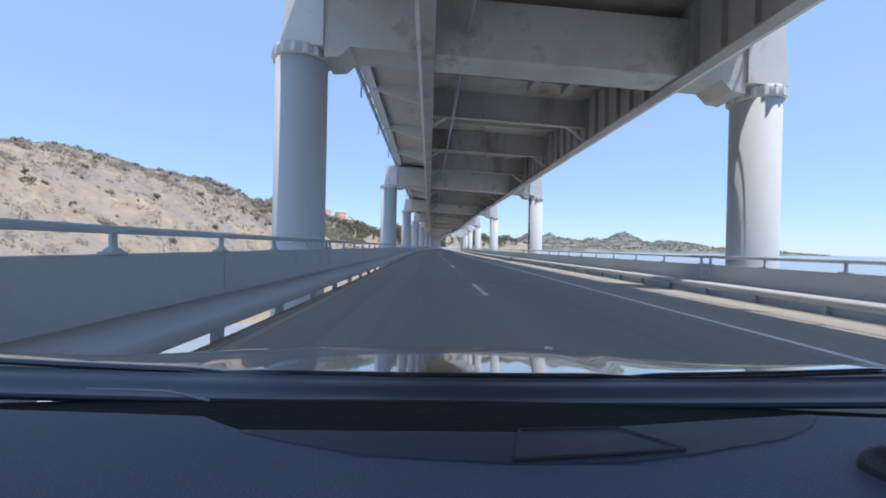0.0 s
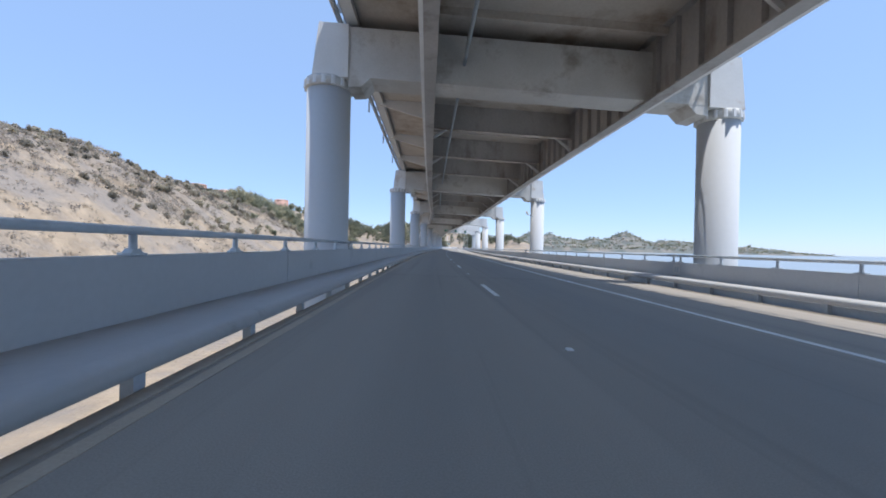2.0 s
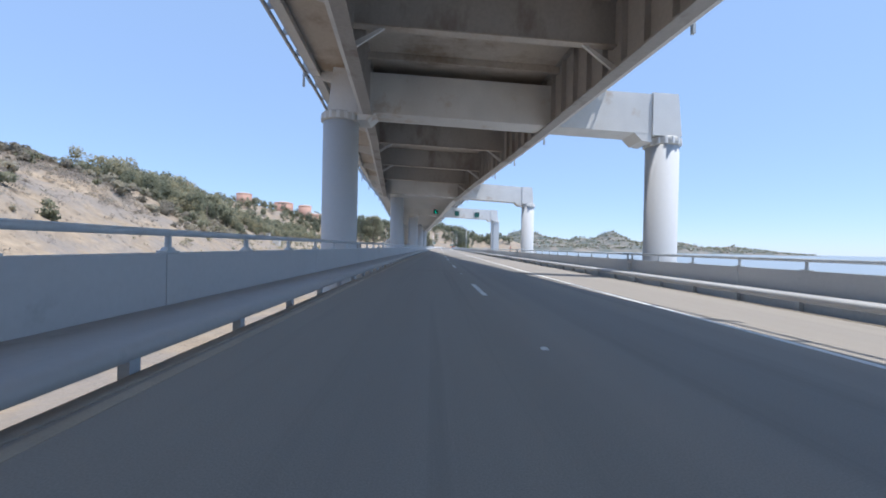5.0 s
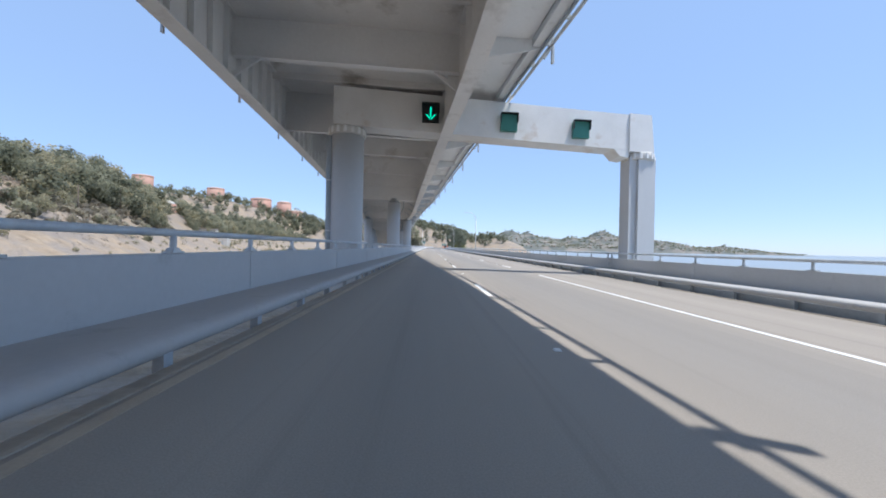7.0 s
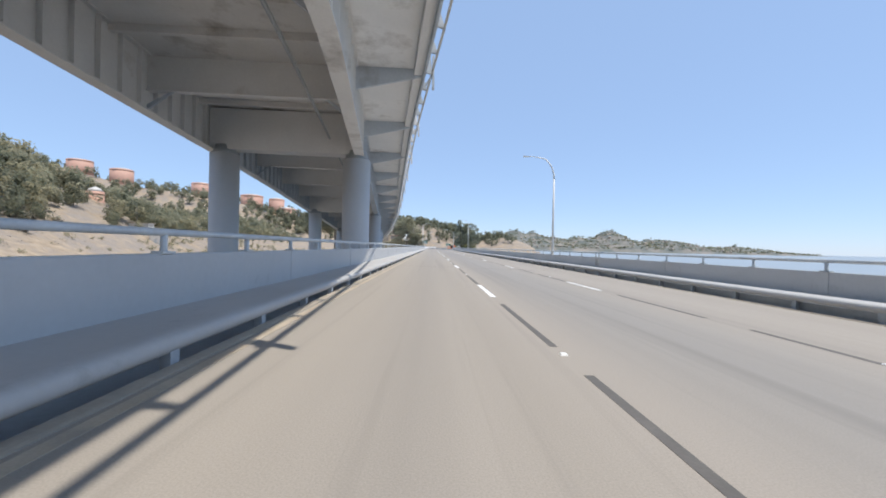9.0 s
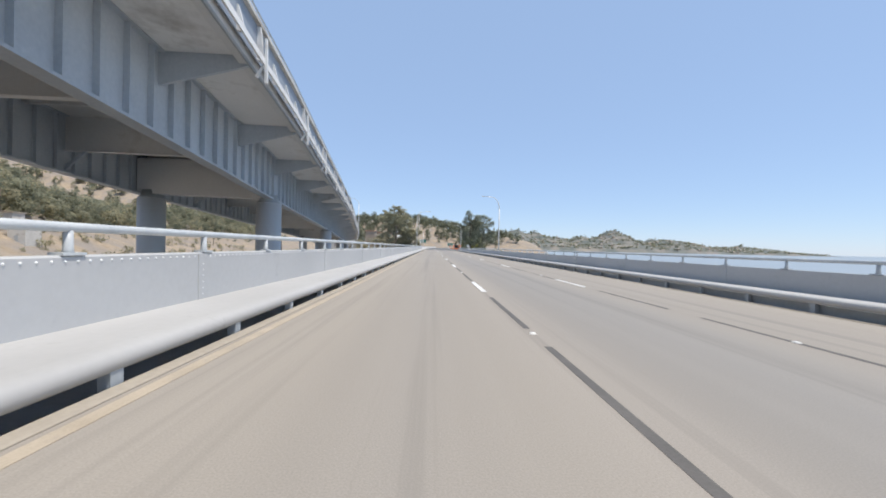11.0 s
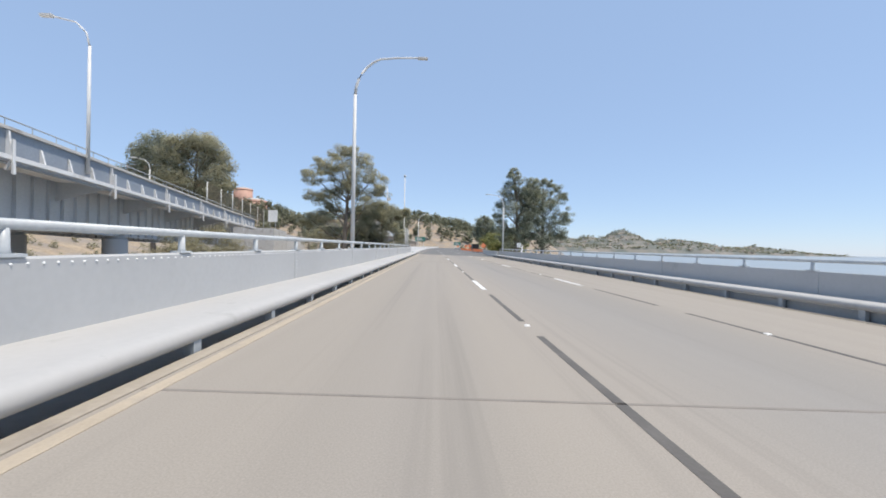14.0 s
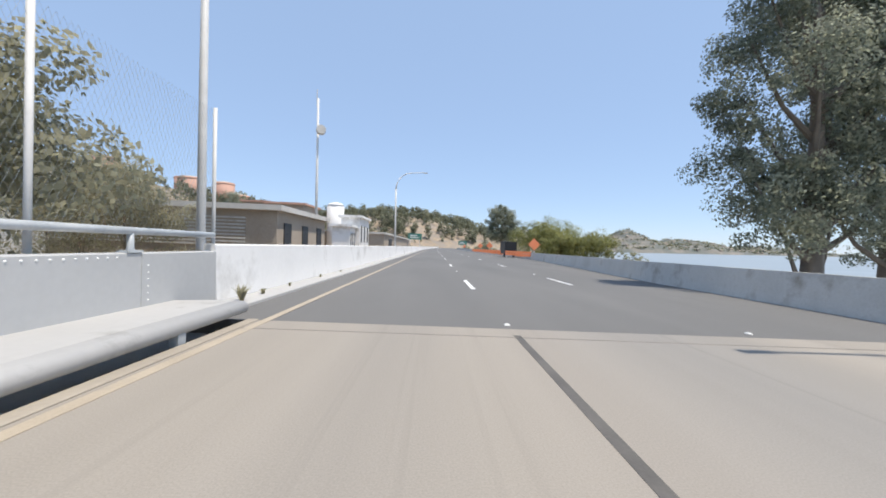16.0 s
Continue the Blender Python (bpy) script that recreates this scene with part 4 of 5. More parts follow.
rng = random.Random(11)
spots = []
while len(spots) < 540:
    x, y = rng.uniform(-300, -60), rng.uniform(230, 760)
    h = land(x, y)
    if h < 8 + 4 * noise.noise(Vector((x * 0.03, y * 0.03, 4))) and y < 620 and (rng.random() < 0.97 or x > -100):
        continue
    if h < 0.5 or screens_tank(x, y, 7, 120):
        continue
    begin = 112 - 1.23 * x
    if y < begin + 90 and rng.random() > (y - begin) / 90 * 0.6:
        continue
    g = rng.uniform(8, 12) if rng.random() < 0.55 else rng.uniform(12, 16.5)
    if h < 6:
        g *= 0.5
    if y < 400:
        g *= 0.55 if y < 345 or x < -165 else 0.95
    if 480 < y < 800:
        g = min(g * 0.7, 8)
    spots.append((x, y, g, g * rng.uniform(0.34, 0.46)))
lower = 0
while lower < 150:
    x, y = rng.uniform(-200, -85), rng.uniform(300, 560)
    h = land(x, y)
    if h < 5.5 + 3 * noise.noise(Vector((x * 0.03, y * 0.03, 4))) or h > 26 or y < 118 - 1.23 * x or screens_tank(x, y, 7, 90):
        continue
    g = rng.uniform(4, 7.5) if h < 9 else rng.uniform(6, 12)
    spots.append((x, y, g, g * rng.uniform(0.4, 0.52)))
    lower += 1
grove = 0
while grove < 620:
    x, y = rng.uniform(-330, -105), rng.uniform(400, 860)
    h = land(x, y)
    if h < 4.5 + 3 * noise.noise(Vector((x * 0.03, y * 0.03, 4))) or screens_tank(x, y, 6, 90) or noise.noise(Vector((x * 0.02, y * 0.02, 14))) < -0.28:
        continue
    if any(math.hypot(x - q[0], y - q[1]) < q[3] + 4 for q in TANKS):
        continue
    g = rng.uniform(6.5, 9) if rng.random() < 0.7 else rng.uniform(9, 11.5)
    spots.append((x, y, g, g * rng.uniform(0.36, 0.5)))
    grove += 1
for i, (mt, lb) in enumerate(((M_WOOD, "grey-green eucalyptus trees covering the hillside"), (M_WOOD2, "darker olive-green trees covering the hillside"), (M_BUSH2, "dry olive trees covering the hillside"))):
    near = [q for q in spots[i::3] if q[1] < 540]
    wood("hillside_trees", lb, near, 12 + 40 * i, mt, 70, 0.13, 7)
    wood("hillside_trees", lb, [q for q in spots[i::3] if q[1] >= 540], 13 + 40 * i, mt, 36, 0.17, 6)
spots = []
while len(spots) < 900:
    x, y = rng.uniform(-760, -170), rng.uniform(700, 1120)
    if land(x, y) < 15 or any(math.hypot(x - q[0], y - q[1]) < q[3] + 7 or (abs(x - q[0] * (0.12 * y + 0.88 * q[1]) / q[1]) < q[3] and q[1] - 60 < y < q[1] and land(x, y) > q[2] - 16) for q in TANKS):
        continue
    if noise.noise(Vector((x * 0.012, y * 0.012, 8))) < -0.45:
        continue
    g = rng.uniform(8, 17)
    spots.append((x, y, g, g * rng.uniform(0.38, 0.5)))
wood("tank_hill_trees", "grey-green trees on the hill with the oil tanks", spots, 16, M_WOOD, 20, 0.26)
spots = []
while len(spots) < 25000:
    x, y = rng.uniform(-190, -45), rng.uniform(15, 400)
    h = land(x, y)
    q = noise.fractal(Vector((x * 0.03, y * 0.03, 21)), 1.0, 2.0, 3) + (h - 10) * 0.03
    if h < -1 or (y > 105 - 1.23 * x and h < 9 and rng.random() < 0.75) or rng.random() > 0.26 + 1.3 * max(0, q + 0.3 + (h - 10) * 0.015):
        continue
    g = rng.uniform(0.3, 1.0) ** 1.5 * (1.35 if y < 240 else 1.6)
    spots.append((x, y, g, g * rng.uniform(0.6, 1.0) + 0.25))
for i, (mt, lb) in enumerate(((M_SCRUB, "low dry grey-brown scrub scattered on the hill"), (M_SCRUB2, "low olive-brown scrub scattered on the hill"), (M_SCRUB3, "low pale dry scrub scattered on the hill"))):
    scrub("scrub", lb, spots[i::3], 13 + i, mt)
for i, (mt, lb, n) in enumerate(((M_SCRUB2, "olive-brown rounded bushes scattered over the hill", 800), (M_SAGE, "pale sage-green rounded bushes scattered over the hill", 800), (M_WOOD, "grey-green rounded bushes scattered over the hill", 260))):
    spots = []
    while len(spots) < n:
        x, y = rng.uniform(-200, -48), rng.uniform(40, 400)
        h = land(x, y)
        q = noise.fractal(Vector((x * 0.022, y * 0.022, 31 + i)), 1.0, 2.0, 3)
        if (i == 2 and y < 220) or h < 3 - 4 * (rng.random() < 0.06) or rng.random() > 0.25 + 1.6 * q + (y - 120) / 500:
            continue
        g = rng.uniform(0.6, 1.9) * glide(y, ((120, 0.55), (170, 0.8), (230, 1.4)))
        spots.append((x, y, g, g * rng.uniform(0.75, 1.1)))
    wood("hill_bushes", lb, spots, 17 + i, mt, 30, 0.28, 4)
spots = []
while len(spots) < 700:
    x, y = rng.uniform(-310, 200), rng.uniform(960, 1230)
    if land(x, y) < 4:
        continue
    g = rng.uniform(8, 21)
    spots.append((x, y, g, g * 0.42))
for _ in range(34):
    x, y = rng.gauss(165, 38), rng.uniform(1100, 1190)
    g = rng.uniform(6, 13)
    spots.append((x, y, g, g * 0.45))
wood("far_trees", "dark trees on the wooded hill ahead", spots, 14, M_WOOD2, 26, 0.22)
spots = []
while len(spots) < 110:
    y = rng.uniform(520, 1000)
    x = at(y, rng.choice((-1, 1)) * rng.uniform(26, 70)).x
    g = rng.uniform(3, 9)
    spots.append((x, y, g, g * 0.5))
wood("roadside_trees", "mixed trees and bushes beside the road on the shore", spots, 15, M_WOOD, 60, 0.14)
spots = []
while len(spots) < 260:
    x, y = rng.uniform(-120, -20), rng.uniform(240, 470)
    if land(x, y) > 2:
        continue
    g = rng.uniform(0.4, 1.3)
    spots.append((x, y, g, g * rng.uniform(0.9, 1.6)))
for _ in range(110):
    x, y = rng.uniform(-75, -24), rng.uniform(385, 476)
    g = rng.uniform(1.2, 3.4)
    spots.append((x, y, g, g * rng.uniform(0.6, 0.9)))
for _ in range(230):
    x, y = rng.uniform(-160, -60), rng.uniform(425, 640)
    if land(x, y) < 7:
        g = rng.uniform(1.0, 3.2)
        spots.append((x, y, g, g * rng.uniform(0.7, 1.1)))
wood("field_bushes", "low yellow-green bushes scattered on the dry grass field", spots, 23, M_BUSH2, 30, 0.16, 3)

# ---- oil tanks on the hill ----
def oil_tank(x, y, z, radius, height, label):
    t = thing("oil_tank", label, "storage tank", "tanks on the hill")
    bm = bmesh.new()
    tube(bm, [(x, y, z), (x, y, z + height)], radius, 40)
    part("shell", bm, M_TANK, t)
    bm = bmesh.new()
    tube(bm, [(x, y, z + height * 0.93), (x, y, z + height * 0.97)], radius * 1.02, 40)
    part("rim", bm, M_TANK, t)
    bm = bmesh.new()
    tube(bm, [(x, y, z + height), (x, y, z + height * 1.06), (x, y, z + height * 1.1)], [radius, radius * 0.6, 0.1], 40)
    part("roof", bm, M_CAP, t)


for x, y, z, r, h in TANKS:
    oil_tank(x, y, z - 16, r * 0.86, h + 16, "rust-red round oil tank with a pale roof on the hillside")

# ---- street lamps ----
def street_lamp(s, u, height, arm, label):
    """A galvanised pole with a curved arm; arm is its reach to the right (negative: to the left)."""
    base = at(s, u, 1.05 if s < END - 10 or u > 0 else 0)
    t = thing("street_lamp", label, "street lamp", "street lamps on the bridge")
    bm = bmesh.new()
    top = base + Vector((0, 0, height - 1.05 - 2.0))
    tube(bm, [base, base.lerp(top, 0.5), top], [0.11, 0.095, 0.08], 12)
    part("pole", bm, M_POLE, t)
    bm = bmesh.new()
    pts = [top + Vector((arm * (1 - math.cos(a)) * 0.62 + (arm * 0.38 * max(0, (k - 6) / 2)), 0, 2.0 * math.sin(a) * (1 if k < 7 else 1))) for k, a in enumerate([math.pi / 2 * j / 8 for j in range(9)])]
    tube(bm, pts, [0.08 - 0.005 * j for j in range(9)], 10)
    part("arm", bm, M_POLE, t)
    bm = bmesh.new()
    e = pts[-1]
    q = 1 if arm > 0 else -1
    hull8(bm, [e + Vector((x * q, y, z)) for z in (-0.06, 0.03) for x, y in ((-0.1, -0.08), (0.42, -0.1), (0.42, 0.1), (-0.1, 0.08))])
    part("lamp_head", bm, M_CAP, t)
    bm = bmesh.new()
    sbox(bm, s - 0.18, s + 0.18, u - 0.18, u + 0.18, 1.03 if base.z > 0.3 else -0.3, 1.09 if base.z > 0.3 else 0.1)
    part("base_plate", bm, M_POLE, t)


for s in (299.5, 385.4, 470.3):
    street_lamp(s, 11.05, 10.0, -2.5, "tall galvanised street lamp with a curved arm on the parapet")
for s in (428.0, 512.0):
    street_lamp(s, -4.1, 10.8, 3.2, "tall galvanised street lamp with a curved arm on the parapet")
for s, v in ((432, 7.7), (468, -7.0)):
    p = above(s, v, 3.4)
    t = thing("street_lamp", "galvanised street lamp on the upper deck's edge", "street lamp", "street lamps on the bridge")
    bm = bmesh.new()
    tube(bm, [p + Vector((0, 0, -0.6)), p + Vector((0, 0, 7.0))], [0.11, 0.08], 10)
    part("pole", bm, M_POLE, t)
    bm = bmesh.new()
    tube(bm, [p + Vector((0, 0, 7.0)), p + Vector((-0.2, 0, 7.8)), p + Vector((-0.8, 0, 8.4)), p + Vector((-2.2, 0, 8.7))], 0.05, 8)
    part("arm", bm, M_POLE, t)
    bm = bmesh.new()
    hull8(bm, [p + Vector((x, y, z)) for z in (8.62, 8.78) for x, y in ((-2.8, -0.1), (-2.1, -0.12), (-2.1, 0.12), (-2.8, 0.1))])
    part("lamp_head", bm, M_CAP, t)

# ---- lane signals on the last portal ----
s7 = BENT0 + SPAN * 7
zb7 = glide(s7, BOTTOM)


def lane_signal(u, z, lit):
    s7 = BENT0 + SPAN * 7 - SKEW[7] * (COL_R - u) / (COL_R - COL_L)
    t = thing("lane_signal", "dark square lane signal with a lit green arrow" if lit else "dark unlit square lane signal box", "traffic signal", "lane signals on the portal")
    bm = bmesh.new()
    sbox(bm, s7 - 1.0, s7 - 0.72, u - 0.45, u + 0.45, z - 0.45, z + 0.45)
    part("housing", bm, M_SIGN if not lit else M_BLACK, t)
    bm = bmesh.new()
    sbox(bm, s7 - 1.25, s7 - 1.0, u - 0.47, u + 0.47, z + 0.45, z + 0.49)
    for q in (-1, 1):
        sbox(bm, s7 - 1.2, s7 - 1.0, u + q * 0.46 - 0.012, u + q * 0.46 + 0.012, z, z + 0.45)
    part("visor", bm, M_BLACK, t)
    bm = bmesh.new()
    sbox(bm, s7 - 1.01, s7 - 1.005, u - 0.04, u + 0.04, z - 0.25, z + 0.32)
    for q in (-1, 1):
        hull8(bm, [at(s7 - d, u + q * x, zz) for d in (1.012, 1.006) for x, zz in ((0.0, z - 0.34), (0.06, z - 0.34), (0.27, z - 0.08), (0.2, z - 0.06))])
    if lit:
        part("arrow", bm, M_GREEN, t, "glowing green down arrow")
    else:
        bm.free()


lane_signal(-0.15, zb7 + 0.95, True)
lane_signal(4.15, zb7 + 0.75, False)
lane_signal(8.25, zb7 + 0.65, False)

# ---- small camera on a column ----
t = thing("security_camera", "small white security camera on a column bracket", "camera")
s3 = BENT0 + SPAN * 3
bm = bmesh.new()
tube(bm, [at(s3 - 0.5, COL_R - 0.8, 5.55), at(s3 - 0.6, COL_R - 1.25, 5.55)], 0.035, 8)
sbox(bm, s3 - 0.75, s3 - 0.5, COL_R - 0.95, COL_R - 0.75, 5.3, 5.6)
part("bracket", bm, M_STEEL, t)
bm = bmesh.new()
tube(bm, [at(s3 - 0.6, COL_R - 1.25, 5.55), at(s3 - 0.6, COL_R - 1.3, 5.68), at(s3 - 0.85, COL_R - 1.5, 5.9)], [0.07, 0.11, 0.11], 12)
part("housing", bm, M_CAP, t)

# ---- conduits on the last portal's column ----
for k, u, r in ((7, COL_L, 0.16), (1, COL_R, 0.07), (4, COL_R, 0.07)):
    s = BENT0 + SPAN * k - (SKEW.get(k, 0.0) if u < 0 else 0.0)
    t = thing("drain_pipe", "grey drain pipe strapped to the column", "pipe", "drain pipes on the columns")
    bm = bmesh.new()
    tube(bm, [at(s - 0.5, u - 0.82, -8), at(s - 0.5, u - 0.82, glide(s, BOTTOM) - 0.5)], r, 10)
    pipe = part("pipe", bm, M_STEEL if k == 7 else M_NAVY, t)
    for z in (1.9, 4.6):
        bm = bmesh.new()
        tube(bm, [at(s - 0.5, u - 0.82, z), at(s - 0.5, u - 0.82, z + 0.08)], r + 0.02, 10)
        part("clamp", bm, M_POLE, pipe)

# ---- the bridge's end: barrier, fence, poles, sheds ----
bm = bmesh.new()
sweep(bm, [(-0.22, -0.4), (0.17, -0.4), (0.11, 1.16), (0.09, 1.18), (-0.1, 1.18), (-0.12, 1.16)], steps(END + 1.2, 600, 4) + steps(606, 900, 6), lambda s, u, z: at(s, flare(s, -1) + u, z))
tagged(part("barrier_north", bm, M_PALE), "pale concrete road barrier past the bridge's end", "barrier", kind="structure")
bm = bmesh.new()
sweep(bm, [(0.172, -0.3), (0.72, -0.3), (0.7, 0.045), (0.65, 0.07), (0.172, 0.08)], steps(END + 1.2, 600, 4), lambda s, u, z: at(s, flare(s, -1) + u, z))
tagged(part("kerb_strip", bm, M_LEDGE), "dusty concrete strip at the foot of the barrier", "kerb", kind="structure")
rng = random.Random(71)
for j, (s, u, h) in enumerate(((END + 1.5, -3.45, 0.36), (END + 2.6, -3.5, 0.16), (END + 4.4, -3.55, 0.12), (END + 7.5, -3.6, 0.14), (END + 10.5, -3.6, 0.1))):
    bm = bmesh.new()
    for _ in range(46 if j == 0 else 24):
        w, lean = rng.uniform(0, math.tau), rng.uniform(0.15, 0.75) * h
        o = at(s, u, 0.065)
        q, z = Vector((math.cos(w), math.sin(w), 0)), rng.uniform(0.6, 1.0) * h
        side = Vector((-q.y, q.x, 0)) * 0.014
        a, b, c = o + q * 0.03, o + q * lean * 0.45 + Vector((0, 0, z * 0.65)), o + q * lean + Vector((0, 0, z))
        vs = [bm.verts.new(v) for v in (a - side, a + side, b + side, c, b - side)]
        bm.faces.new(vs)
    tagged(part("weed", bm, M_BUSH2), "dry grey-green weed tuft growing at the barrier's foot", "weed", "weeds at the barrier's foot")
bm = bmesh.new()
sweep(bm, [(-0.35, -0.4), (0.35, -0.4), (0.25, 0.3), (0.15, 1.0), (-0.1, 1.0), (-0.2, 0.3)], steps(END, 600, 4) + steps(606, 900, 6), lambda s, u, z: at(s, flare(s, 1) + u, z))
tagged(part("barrier_south", bm, M_CAP), "grey concrete road barrier along the shore side", "barrier", kind="structure")

fence = thing("mesh_fence", "tall galvanised wire mesh fence panels above the parapet", "fence")
for j in range(3):
    s = 467.4 + 3.75 * j
    bm = bmesh.new()
    tube(bm, [at(s, -4.25, 0.3), at(s, -4.25, 4.0)], 0.04, 8)
    part("post", bm, M_POLE, fence)
for j in range(2):
    s = 467.4 + 3.75 * j
    bm = bmesh.new()
    for i in range(66):
        a = i * 0.1
        for q in (0, 1):
            z0, z1 = 1.2, 3.95
            x0 = s + a - 1.3
            p0, p1 = (x0, z0), (x0 + (1.3 if q else -1.3), z1)
            lo, hi = s + 0.03, s + 3.72
            if not (lo <= p0[0] <= hi) and not (lo <= p1[0] <= hi):
                continue
            def clip(pa, pb):
                (xa, za), (xb, zb_) = pa, pb
                if xa < lo or xa > hi:
                    e = lo if xa < lo else hi
                    f = (e - xa) / (xb - xa)
                    return (e, za + (zb_ - za) * f)
                return pa
            a0, a1 = clip(p0, p1), clip(p1, p0)
            tube(bm, [at(a0[0], -4.25, a0[1]), at(a1[0], -4.25, a1[1])], 0.0016, 3)
    part("mesh_panel", bm, M_STEEL, fence)

t = thing("lamp_pole", "tall slim pole with a white lamp on top", "pole")
bm = bmesh.new()
tube(bm, [on_land(476, -5.15), at(476, -5.15, 13.2)], [0.12, 0.07], 10)
part("pole", bm, M_POLE, t)
bm = bmesh.new()
bmesh.ops.create_icosphere(bm, subdivisions=2, radius=0.2, matrix=Matrix.Translation(at(476, -5.15, 13.3)))
part("lamp", bm, M_CAP, t)
t = thing("antenna_mast", "slim steel mast with a round dish and ladder rungs", "mast")
bm = bmesh.new()
tube(bm, [on_land(508, -12.0), at(508, -12.0, 16.3)], [0.16, 0.1], 10)
part("mast", bm, M_POLE, t)
bm = bmesh.new()
tube(bm, [at(507.7, -11.6, 12.9), at(507.2, -11.4, 12.9)], [0.5, 0.45], 20)
part("dish", bm, M_CAP, t)
bm = bmesh.new()
tube(bm, [at(507.9, -12.1, 15.5), at(507.9, -12.1, 17.2)], 0.05, 6)
part("whip", bm, M_POLE, t)


def shed(s0, s1, u0, u1, z0, z1, wall, roof, louvres, label):
    t = thing("shed", label, "building", "low buildings by the road")
    bm = bmesh.new()
    sbox(bm, s0, s1, u0, u1, z0, z1)
    part("wall", bm, wall, t)
    bm = bmesh.new()
    sbox(bm, s0 - 0.4, s1 + 0.4, u0 - 0.4, u1 + 0.4, z1 + 0.002, z1 + 0.35)
    part("roof", bm, roof, t)
    for i in range(louvres):
        bm = bmesh.new()
        z = z0 + (z1 - z0) * (0.35 + 0.55 * i / louvres)
        sbox(bm, s0 - 0.08, s0 - 0.004, u0 + 0.5, u1 - 2.0, z, z + 0.1)
        part("louvre", bm, M_CAP, t)
    for i in range(3):
        a = s0 + (s1 - s0) * (i + 0.3) / 3
        bm = bmesh.new()
        sbox(bm, a, a + (s1 - s0) * 0.12, u1 + 0.003, u1 + 0.06, z0 + (z1 - z0) * 0.35, z0 + (z1 - z0) * 0.8)
        part("window", bm, M_BLACK, t)


shed(492, 503, -24, -9.7, -0.4, 3.2, M_TAN, M_CAP, 9, "tan flat-roofed equipment shed with louvred front")
shed(526, 534, -13.6, -10.8, -0.4, 5.2, M_PALE, M_PALE, 0, "white flat-roofed two-storey building by the road")
shed(522, 525.5, -13.9, -11.4, -0.4, 3.6, M_PALE, M_PALE, 0, "white flat-roofed porch building by the road")
shed(545, 620, -22, -9.5, -0.4, 3.4, M_TAN, M_CAP, 0, "long low grey building by the road")
shed(546, 556, -38, -32.8, -2, 8.8, M_TAN, M_TANK, 0, "tan house with a red-brown roof among trees")
shed(536, 545, -29, -22.6, -2, 7.7, M_TAN, M_TANK, 0, "low tan house with a red-brown roof")
t = thing("water_tank", "white round water tank with a domed top", "water tank")
bm = bmesh.new()
tube(bm, [at(545, -19.2, -0.5), at(545, -19.2, 8.6)], 1.65, 28)
part("drum", bm, M_PALE, t)
bm = bmesh.new()
tube(bm, [at(545, -19.2, 8.602), at(545, -19.2, 8.9), at(545, -19.2, 9.2), at(545, -19.2, 9.35)], [1.72, 1.45, 0.8, 0.1], 28)
part("dome", bm, M_PALE, t)

for x, y, w, d, h in ((-112, 446, 5, 5, 6.5), (-124, 452, 9, 4, 3.4)):
    t = thing("shed", "small pale concrete building at the foot of the hill", "building", "low buildings by the hill")
    z = land(x, y) - 1.5
    bm = bmesh.new()
    hull8(bm, [(x + a * w, y + c * d, zz) for zz in (z, z + h + 1.5) for a, c in ((-0.5, -0.5), (0.5, -0.5), (0.5, 0.5), (-0.5, 0.5))])
    part("wall", bm, M_CAP, t)
    bm = bmesh.new()
    hull8(bm, [(x + a * (w + 0.8), y + c * (d + 0.8), zz) for zz in (z + h + 1.503, z + h + 1.8) for a, c in ((-0.5, -0.5), (0.5, -0.5), (0.5, 0.5), (-0.5, 0.5))])
    part("roof", bm, M_TAN, t)
    bm = bmesh.new()
    hull8(bm, [(x + a, y - d / 2 + c, zz) for zz in (z + 1.5, z + 3.5) for a, c in ((-0.5, -0.06), (0.5, -0.06), (0.5, -0.004), (-0.5, -0.004))])
    part("door", bm, M_STEEL, t)

# ---- roadworks on the right shoulder ----
def work_sign(s, u, z):
    t = thing("work_sign", "orange diamond roadworks sign on a stand", "road sign", "roadworks signs")
    bm = bmesh.new()
    hull8(bm, [at(s + d, u + x, z + zz) for d in (0, 0.03) for x, zz in ((0, -0.85), (0.85, 0), (0, 0.85), (-0.85, 0))])
    part("board", bm, M_ORANGE, t)
    bm = bmesh.new()
    tube(bm, [at(s + 0.06, u, -0.3), at(s + 0.06, u, z)], 0.03, 6)
    for q in (-1, 1):
        tube(bm, [at(s + 0.06, u, z - 0.8), at(s + 0.3, u + q * 0.6, -0.3)], 0.02, 6)
    part("stand", bm, M_POLE, t)


for s, u in ((521, 14.4), (566, 14.6), (588, 14.8), (660, 14.8)):
    work_sign(s, u, 2.2)
for j in range(9):
    s, u = 524 + 8 * j, 13.6
    t = thing("barricade", "orange and white roadworks barricade", "barricade", "barricades on the shoulder")
    for q in (-1, 1):
        bm = bmesh.new()
        tube(bm, [at(s, u + q * 1.0, -0.1), at(s, u + q * 1.0, 1.2)], 0.04, 6)
        part("leg", bm, M_CAP, t)
    for z in (0.45, 0.85):
        bm = bmesh.new()
        sbox(bm, s - 0.08, s - 0.05, u - 1.2, u + 1.2, z - 0.06, z + 0.3)
        part("board", bm, M_ORANGE, t)
t = thing("work_trailer", "dark work trailer parked on the shoulder", "trailer")
bm = bmesh.new()
sbox(bm, 533, 537, 12.5, 14.5, 0.6, 2.7)
part("body", bm, M_BLACK, t)
for q in (12.7, 14.3):
    bm = bmesh.new()
    tube(bm, [at(535, q, 0.32), at(535, q + 0.2, 0.32)], 0.34, 16)
    part("wheel", bm, M_RUBBER, t)


